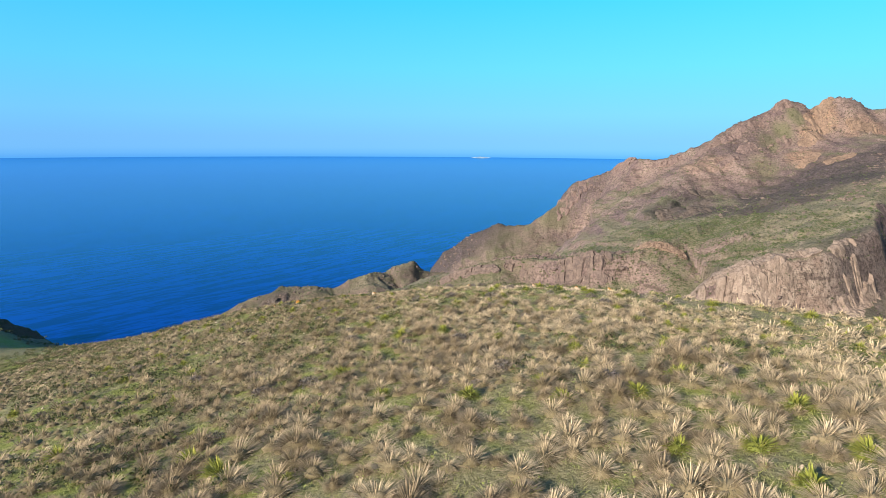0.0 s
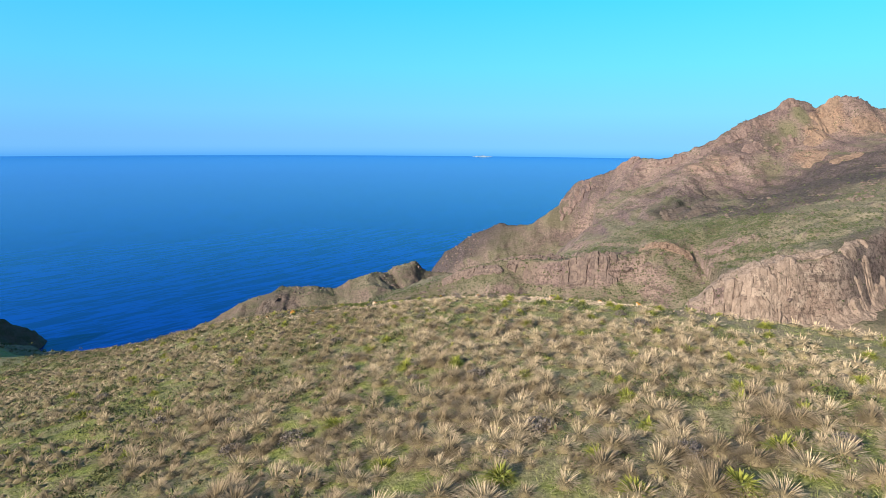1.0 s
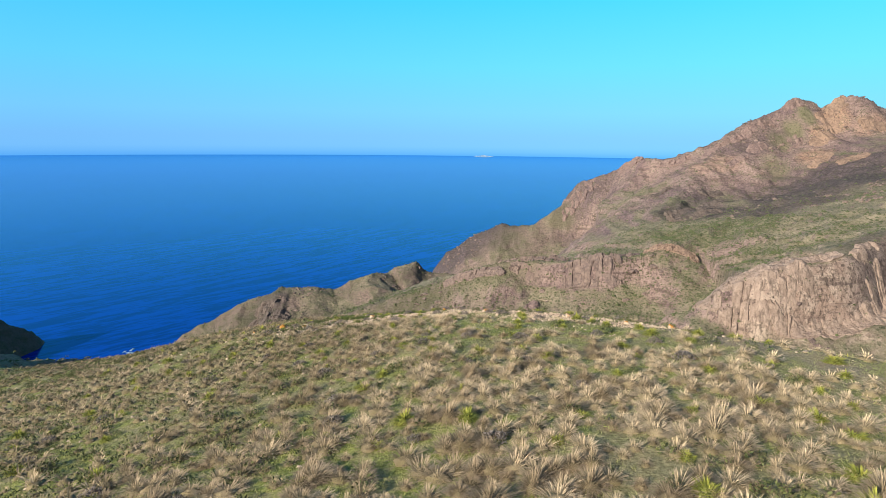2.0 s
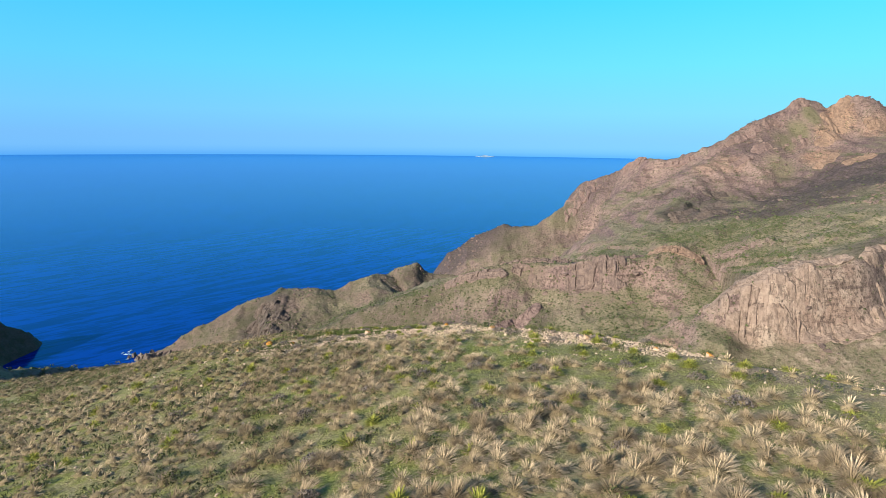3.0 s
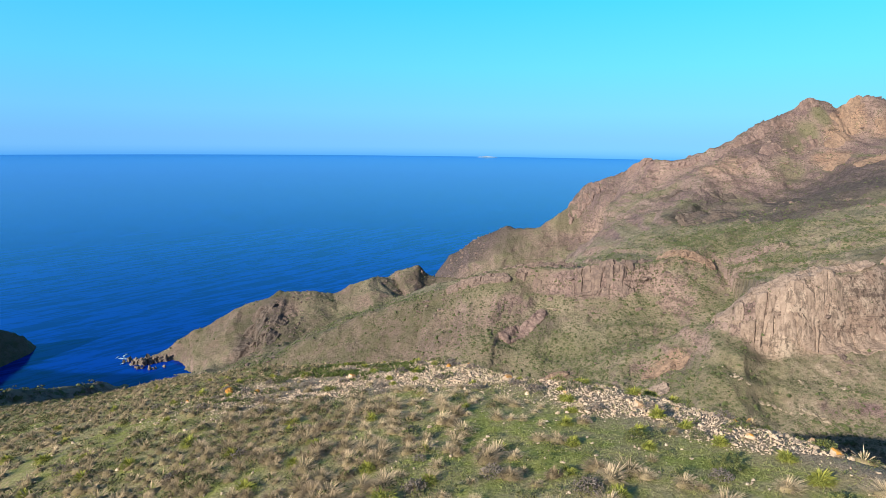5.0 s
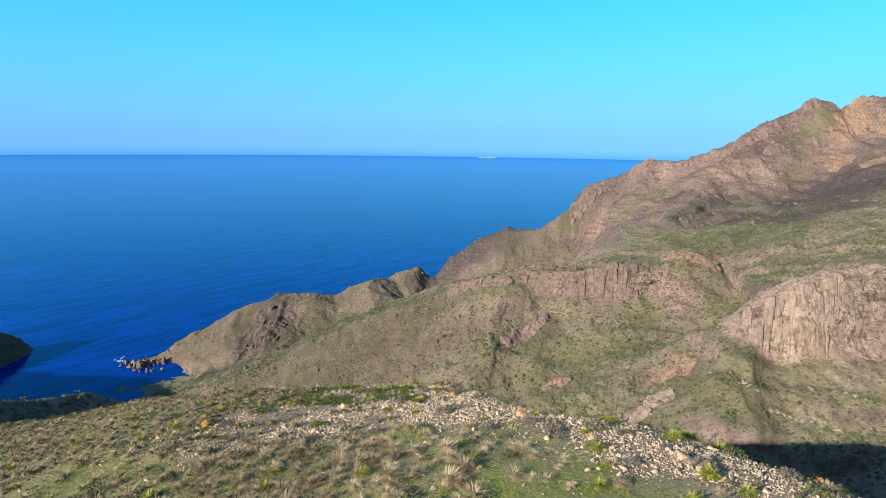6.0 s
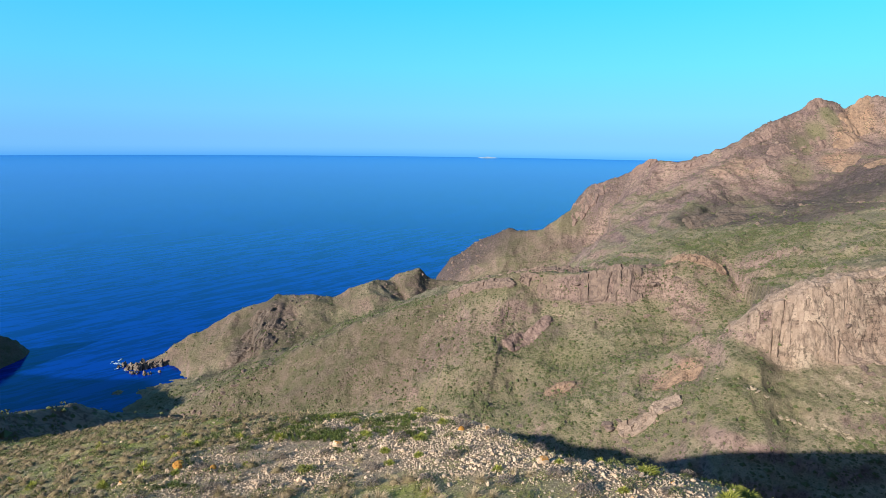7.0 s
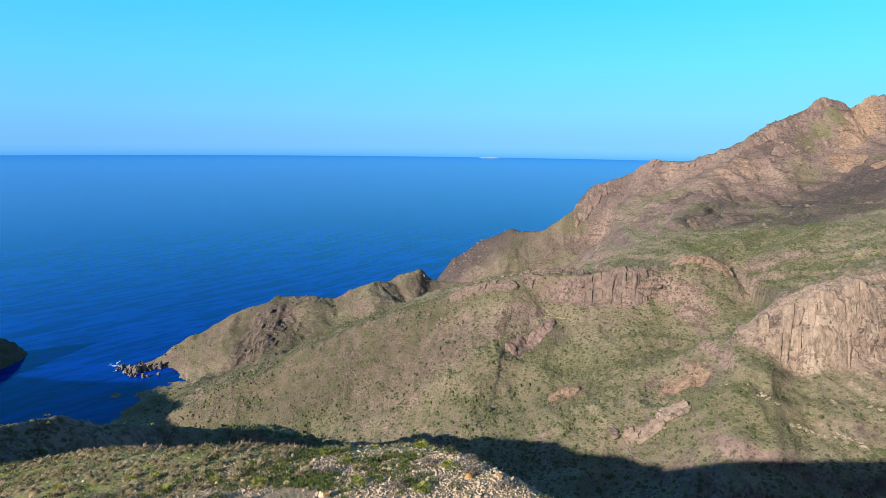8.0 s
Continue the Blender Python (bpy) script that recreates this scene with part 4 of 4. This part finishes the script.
# ---- crags on the far slopes ----
def cliff_face(name, foot, run, lift, seed, mat, wide=2.4, deep=1.0, grain=0.4):
    """A weathered rock wall draped over a steep slope: upright pillars of uneven depth, split by cracks and stepped by ledges. Its rim is sunk into the hill."""
    g = np.random.default_rng(seed)
    (ax, ay), (bx, by) = foot
    length = math.hypot(bx - ax, by - ay)
    ux, uy = (bx - ax) / length, (by - ay) / length
    nu, nv = max(6, int(length / grain)), max(6, int((run + lift + 6) / (grain * 1.5)))
    u, v = np.meshgrid(np.linspace(0, 1, nu), np.linspace(0, 1, nv), indexing="ij")
    px, py = ax + ux * length * u - uy * run * v, ay + uy * length * u + ux * run * v
    z = heights(px, py)
    # blocks: pillars cut into tiers
    s = u * length + 0.8 * fbm(u * length, v * 14, 5, 3, seed) + 0.3 * fbm(u * length, v * 14, 1.3, 2, seed + 7)
    tier = np.floor(np.clip(v * 3.2 + 0.35 * fbm(u * length, v * 5, 7, 3, seed + 9), 0, 3)).astype(int)
    spacing = np.clip(g.lognormal(math.log(wide), 0.6, (4, 400)), 0.3 * wide, 3 * wide)
    spacing[1:] = np.where(g.uniform(0, 1, (3, 400)) < 0.55, spacing[0], spacing[1:])
    marks = np.cumsum(spacing, 1) - 5 * wide
    k, gap = np.zeros(s.shape, int), np.zeros(s.shape)
    for level in range(4):
        at = np.searchsorted(marks[level], s)
        k, gap = np.where(tier == level, at, k), np.where(tier == level, np.minimum(s - marks[level][at - 1], marks[level][at] - s), gap)
    out = deep * (g.uniform(-0.45, 0.6, (4, 400))[tier, k] + 0.15 * g.uniform(-1, 1, 400)[k] - 0.42 * tier + 0.30 * fbm(px * 0.9 + 7, z * 0.9 + py * 0.4, 2.4, 4, seed + 3, 0.6))
    out = out - deep * g.uniform(-0.3, 0.9, (4, 400)).clip(0)[tier, k] * (1 - smooth(0.0, 0.12 * wide, gap))
    top = lift * g.uniform(0.5, 1.0, 400)[k]
    ring = (np.abs(2 * u - 1) ** 3 + np.abs(2 * v - 1) ** 3) ** (1 / 3) + 0.30 * fbm(px, py + z, 7, 4, seed + 5, 0.6)
    rim = 1 - smooth(0.76, 0.98, ring)
    out, rise = out * rim - 1.5 * (1 - rim), (top * smooth(0.05, 0.85, v) + 0.3) * rim - 2.2 * (1 - rim)
    verts = np.stack([px + uy * out, py - ux * out, z + rise], -1).reshape(-1, 3)
    i, j = np.meshgrid(np.arange(nu - 1), np.arange(nv - 1), indexing="ij")
    quad = np.stack([i * nv + j, (i + 1) * nv + j, (i + 1) * nv + j + 1, i * nv + j + 1], -1).reshape(-1, 4)
    return mesh_from(name, verts, quad, [mat], False)


def crag_along(foot, piece_length, run, lift, seed, mat, label, group, wide=2.4, deep=1.0, grain=0.4):
    """A crag made of several rock faces end to end along a line on the hill."""
    crag = tagged(new("rock_crag"), label, "rock", group)
    g = np.random.default_rng(seed)
    for (ax, ay), (bx, by) in zip(foot, foot[1:]):
        length = math.hypot(bx - ax, by - ay)
        count = max(1, round(length / piece_length))
        ux, uy = (bx - ax) / length, (by - ay) / length
        for k in range(count):
            lo, hi = (k - 0.28) / count, (k + 1.28) / count
            shift = g.normal(0, 0.5)
            ends = [(ax + (bx - ax) * f - uy * shift, ay + (by - ay) * f + ux * shift) for f in (lo, hi)]
            piece = new("rock_face", cliff_face("rock_face", ends, run * g.uniform(0.85, 1.15), lift * g.uniform(0.75, 1.2), seed + 17 * k + int(ax), mat, wide, deep, grain))
            piece.parent = crag
    return crag


def build_crags():
    brown, bench = "brown crag of upright pillars above scrub", "crags of the bench"
    crag_along([(56, 251), (66, 248.5), (79, 247)], 11, 5.5, 3.6, 7100, BROWN_ROCK, "grey-brown cliff of tall pillars split by dark cracks", bench, 2.0, 1.3)
    crag_along([(6, 268), (18, 264), (30, 260)], 9, 4.0, 2.0, 7200, BROWN_ROCK, brown, bench, 1.8, 0.9)
    crag_along([(34, 262), (46, 256)], 8, 4.0, 2.4, 7300, BROWN_ROCK, brown, bench, 1.8, 0.9)
    crag_along([(30, 270), (44, 267), (58, 264)], 9, 3.5, 2.2, 7400, BROWN_ROCK, brown, bench, 1.8, 0.9)
    crag_along([(82, 255), (92, 257)], 8, 4.0, 1.6, 7500, BROWN_ROCK, brown, bench, 1.8, 0.9)
    crag_along([(94, 261), (104, 255), (112, 250)], 9, 5.0, 3.0, 7600, ORANGE_ROCK, "warm tan crag on the rim of the green plateau", bench, 2.2, 1.1)
    crag_along([(29, 231), (36, 236), (45, 243)], 9, 6.0, 1.6, 7700, PURPLE_ROCK, "purple-grey outcrop slanting through valley scrub", "valley outcrops", 1.8, 1.0)
    crag_along([(37, 203), (45, 204)], 8, 5.0, 0.8, 7800, ORANGE_ROCK, "reddish outcrop in valley scrub", "valley outcrops", 1.6, 0.8)
    crag_along([(67, 191), (77, 189)], 10, 3.0, 0.9, 7900, ORANGE_ROCK, "orange rock ledge above the valley floor", "valley outcrops", 1.6, 0.7)
    crag_along([(52, 178), (60, 177)], 8, 5.5, 1.0, 8000, TAN_ROCK, "low tan outcrop in valley scrub", "valley outcrops", 1.5, 0.8)
    crag_along([(61, 178), (68, 177)], 7, 5.5, 1.5, 8100, TAN_ROCK, "low tan outcrop in valley scrub", "valley outcrops", 1.5, 0.9)
    for k, (ax, ay, bx, by, run, lift) in enumerate([(296, 440, 308, 444, 16, 3.5), (278, 424, 290, 426, 12, 3.0), (258, 398, 270, 398, 9, 2.4), (262, 376, 276, 374, 7, 2.2), (318, 436, 336, 434, 12, 3.0), (305, 456, 318, 458, 8, 3)]):
        crag_along([(ax, ay), (bx, by)], 12, run, lift, 8200 + 40 * k, ORANGE_ROCK, "rusty orange crag below the summit", "summit crags", 3.0, 1.6, 0.8)
    for k, (ax, ay, bx, by, run, lift) in enumerate([(226, 444, 244, 449, 7, 3.0), (250, 450, 268, 456, 7, 3.0), (258, 432, 272, 436, 8, 2.4), (232, 428, 244, 432, 8, 2.2), (204, 440, 222, 445, 7, 2.4), (212, 418, 226, 421, 6, 2.0),
                                                     (176, 462, 194, 452, 7, 3.0), (150, 484, 166, 474, 8, 3.5), (272, 459, 286, 462, 6, 2.4)]):
        crag_along([(ax, ay), (bx, by)], 10, run, lift, 8600 + 40 * k, PURPLE_ROCK, "purple-brown crag on the mountain's crest", "mountain crags", 3.0, 1.6, 0.8)
    crag_along([(110, 482), (122, 487), (138, 488)], 10, 11, 1.2, 9100, PURPLE_ROCK, "purple-brown sea cliff at the mountain's edge", "mountain crags", 3.0, 2.0, 0.8)
    # dark rock that also carries the painted cloud shade of this ridge
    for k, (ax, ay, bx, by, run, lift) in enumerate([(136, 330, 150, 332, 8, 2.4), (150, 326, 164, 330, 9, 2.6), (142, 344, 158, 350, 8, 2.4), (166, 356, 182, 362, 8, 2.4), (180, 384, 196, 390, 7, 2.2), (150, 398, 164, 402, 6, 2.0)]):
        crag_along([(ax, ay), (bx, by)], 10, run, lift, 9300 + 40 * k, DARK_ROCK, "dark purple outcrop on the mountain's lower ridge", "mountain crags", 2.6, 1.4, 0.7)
    for k, (ax, ay, bx, by) in enumerate([(-124, 352, -112, 346), (-122, 366, -110, 362), (-120, 380, -108, 376), (-110, 350, -98, 346), (-106, 366, -96, 362)]):
        crag_along([(ax, ay), (bx, by)], 8, 11, 1.6, 9600 + 40 * k, DARK_ROCK, "dark volcanic outcrop in the headland's gully", "headland outcrops", 2.0, 1.6, 0.7)


build_crags()


def build_bluff():
    """The bluff across the valley: broad pinkish faces split by upright cracks, in two tiers."""
    label, group = "pinkish tan cliff with broad cracked faces in the bluff", "cliff crags of the bluff"
    crag_along([(87, 189), (98, 184), (109, 181)], 12, 11.5, 1.4, 6100, TAN_ROCK, label, group, 3.4, 1.5, 0.36)
    crag_along([(97, 185), (115, 179)], 18, 11.5, 1.2, 6150, TAN_ROCK, label, group, 3.0, 1.4, 0.36)
    crag_along([(107, 181.5), (119, 177), (133, 177)], 13, 12, 1.6, 6200, TAN_ROCK, label, group, 3.4, 1.5, 0.36)
    crag_along([(131, 177), (146, 183), (158, 192)], 14, 12.5, 1.2, 6300, TAN_ROCK, label, group, 3.4, 1.3, 0.42)
    crag_along([(110, 196), (122, 192), (134, 193)], 12, 5, 1.6, 6400, TAN_ROCK, "upper tan cliff tier of the bluff", group, 2.6, 1.0, 0.36)


build_bluff()


def jagged_rock(seed, mat, name="jagged_rock"):
    """One sharp broken shore rock of unit size, its foot below the water."""
    v = angular(ICO2_V, seed, 11) * (1.0, 1.0, 1.35)
    return mesh_from(name, v + np.random.default_rng(seed).normal(0, 0.06, v.shape), ICO2_F, [mat], False)


def build_shore_rocks():
    g = np.random.default_rng(73)
    stock = [jagged_rock(1600 + k, GREY_ROCK) for k in range(7)]
    for x, y, size, count in ((-172, 366, 3.4, 6), (-177, 362, 3.6, 7), (-183, 364, 3.2, 7), (-188, 361, 2.6, 6), (-193, 365, 2.0, 5), (-180, 355, 1.8, 5), (-170, 354, 2.2, 5)):
        z = max(float(heights(np.array([x]), np.array([y]))[0]), SEA)
        rock = tagged(new("shore_rock"), "grey jagged rock washed by waves", "rock", "shore rocks")
        rock.matrix_world = pose(x, y, z)
        for k in range(count):
            w = size * g.uniform(0.4, 1.0)
            piece = new("jagged_rock", stock[int(g.integers(7))])
            piece.parent = rock
            piece.matrix_local = Matrix.LocRotScale((g.normal(0, 0.8 * size), g.normal(0, 0.6 * size), 0.15 * w), Euler((g.normal(0, 0.3), g.normal(0, 0.3), g.uniform(0, 6))), (w, w * g.uniform(0.6, 1.0), w * g.uniform(0.7, 1.2)))


build_shore_rocks()


def build_pale_outcrops():
    """Low limestone blocks that break through the scrub of the valley floor."""
    g = np.random.default_rng(74)
    stock = [mesh_from("limestone_block", angular(ICO2_V, 1650 + k, 10) * (1.5, 1.0, 0.55), ICO2_F, [PALE_ROCK], False) for k in range(7)]
    for x, y, along, count in ((91, 165, 2.4, 7), (94.5, 163, 3.0, 9), (98, 160.5, 2.6, 9), (86, 170, 2.4, 6), (111, 167, 1.6, 5), (83, 176, 1.6, 4), (103, 170, 1.4, 4)):
        z = float(heights(np.array([x]), np.array([y]))[0])
        rock = tagged(new("limestone_outcrop"), "small pale limestone outcrop in valley scrub", "rock", "pale valley outcrops")
        rock.matrix_world = pose(x, y, z)
        dx = g.normal(0, along, count)
        dy = -0.55 * dx + g.normal(0, 0.6, count)
        dz = heights(x + dx, y + dy) - z
        for k in range(count):
            w = g.uniform(0.25, 0.85)
            piece = new("limestone_block", stock[int(g.integers(7))])
            piece.parent = rock
            piece.matrix_local = Matrix.LocRotScale((dx[k], dy[k], dz[k] + 0.1 * w), Euler((g.normal(0, 0.2), g.normal(0, 0.2), g.uniform(0, 6))), (w, w, w))


build_pale_outcrops()


def build_slopes():
    """Scrub and broken rock over the valley, the headland and the mountain."""
    g = np.random.default_rng(81)

    def scrub_chance(x, y):
        slope = land_gap(x, y, 0)
        return smooth(6, 25, slope) * (0.25 + 0.75 * smooth(-0.35, 0.25, fbm(x, y, 45, 4, 170))) * smooth(SEA + 2, SEA + 6, land(x, y)) * (1 - 0.9 * tan_cliff(x, y))

    x, y = scatter_points(105000, -210, 290, 62, 460, lambda x, y: scrub_chance(x, y) * (1 - 0.6 * smooth(300, 360, y)) * (0.45 + 0.55 * np.maximum(greenery(x, y), heath(x, y))), 83)
    shapes = [(OCTA_V * np.random.default_rng(1200 + k).uniform(0.6, 1.3, (6, 3)) * (1, 1, 0.75), OCTA_F[:4]) for k in range(12)]
    size = 0.25 + 0.75 * g.uniform(0, 1, len(x)) ** 3.5
    scatter_mesh("hillside_scrub", shapes, x, y, heights(x, y) + size * 0.2, size, g.uniform(0, 6, len(x)), SCRUB, "low olive scrub dotting the valley and mountain", "scrub", g.uniform(0, 0.7, len(x)))

    x, y = scatter_points(80000, -110, 165, 110, 300, lambda x, y: scrub_chance(x, y) * smooth(-0.3, 0.2, fbm(x, y, 14, 3, 175)), 85)
    size = 0.18 + 0.42 * g.uniform(0, 1, len(x)) ** 3
    scatter_mesh("valley_scrub", shapes, x, y, heights(x, y) + size * 0.2, size, g.uniform(0, 6, len(x)), SCRUB, "fine grey-green scrub over the valley sides", "scrub", g.uniform(0, 0.7, len(x)))

    x, y = scatter_points(26000, -200, 360, 150, 505, lambda x, y: smooth(10, 40, land_gap(x, y, 0)) * smooth(0.02, 0.40, fbm(x, y, 30, 4, 190) + 0.25 * smooth(300, 430, y) - 0.10)
                          * smooth(SEA, SEA + 3, land(x, y)), 91)
    shapes = [(angular(ICO_V, 1300 + k, 8) * (1, 1, 0.8), ICO_F) for k in range(10)]
    size = 0.5 + 1.7 * g.uniform(0, 1, len(x)) ** 3
    scatter_mesh("broken_outcrops", shapes, x, y, heights(x, y) - size * 0.15, size, g.uniform(0, 6, len(x)), BROWN_ROCK, "broken brown rock cropping out of the slopes", "rocks",
                 squash=g.uniform(0.5, 1.0, len(x)))


build_slopes()


def build_ledge():
    """The pale ledge below the bench's crags."""
    x0, y0 = 49.0, 247.5
    z0 = float(heights(np.array([x0]), np.array([y0]))[0])
    me = mesh_from("rock_ledge", angular(ICO2_V, 77, 9) * (6.5, 1.2, 0.5), ICO2_F, [PALE_ROCK], False)
    ob = tagged(new("rock_ledge", me), "pale bare rock ledge below brown crags", "rock")
    ob.matrix_world = pose(x0, y0, z0, 0, 0, -6)


build_ledge()


# ---- surf at the rocky tip, and the far islet ----
def build_surf():
    m, nt, b = material("white_surf")
    p = place(nt)
    wire(nt, mix(nt, span(nt, noise_tex(nt, p, 0.8, 5, 0.7), 0.4, 0.6), (0.03, 0.12, 0.24), (0.34, 0.42, 0.47)), b.inputs["Base Color"])
    b.inputs["Roughness"].default_value = 0.8
    g = np.random.default_rng(95)
    for x, y, size in ((-198, 370, 1.8), (-194, 364, 1.5), (-200, 376, 1.3), (-188, 360, 1.2), (-182, 357, 1.1), (-203, 372, 1.0), (-172, 354, 1.2)):
        n = 40
        a = np.linspace(0, 2 * math.pi, n, endpoint=False)
        r = size * (1 + 0.45 * vnoise(a * 1.6, 0 * a, int(g.integers(999))) + 0.25 * vnoise(a * 5, 0 * a, int(g.integers(999))))
        ring = np.stack([np.cos(a) * r * 1.8, np.sin(a) * r * 0.8, 0.02 * np.cos(3 * a)], -1)
        low = ring * np.array([1.05, 1.05, 1.0]) - np.array([0, 0, 0.25])
        verts = np.concatenate([ring, low, [[0, 0, 0.12]]])
        k = np.arange(n)
        kn = (k + 1) % n
        faces = np.concatenate([np.stack([k, kn, np.full(n, 2 * n)], -1), np.stack([k, n + k, n + kn], -1), np.stack([k, n + kn, kn], -1)])
        ob = tagged(new("surf_patch", mesh_from("surf_patch", verts, faces, [m], True)), "white surf around dark shore rocks", "surf", "surf patches")
        ob.matrix_world = pose(x, y, SEA + 0.06, 0, 0, float(g.uniform(0, 180)))


build_surf()


def build_islet():
    m, nt, b = material("pale_islet_rock")
    # the haze of distance is painted into this blue-grey colour
    wire(nt, mix(nt, span(nt, noise_tex(nt, place(nt), 0.02, 4, 0.6), 0.4, 0.6), (0.20, 0.27, 0.36), (0.30, 0.33, 0.38)), b.inputs["Base Color"])
    b.inputs["Roughness"].default_value = 0.9
    n, k = 40, 8
    a = np.linspace(0, 2 * math.pi, n, endpoint=False)
    rows = []
    for i in range(k):
        f = i / (k - 1)
        r = (1 - f ** 1.5) * (1 + 0.15 * vnoise(a * 2, 0 * a, 5)) + 0.02
        rows.append(np.stack([np.cos(a) * r * 85, np.sin(a) * r * 30, f * 9 * (1 + 0.3 * vnoise(a * 3, 0 * a, 8)) - 1], -1))
    i, j = np.meshgrid(np.arange(k - 1), np.arange(n), indexing="ij")
    jn = (j + 1) % n
    faces = np.stack([i * n + j, i * n + jn, (i + 1) * n + jn, (i + 1) * n + j], -1).reshape(-1, 4)
    ob = tagged(new("islet", mesh_from("islet", np.concatenate(rows), faces, [m], True)), "low rocky islet paled by painted haze on the sea horizon", "islet")
    ob.matrix_world = pose(410, 4780, SEA)


build_islet()
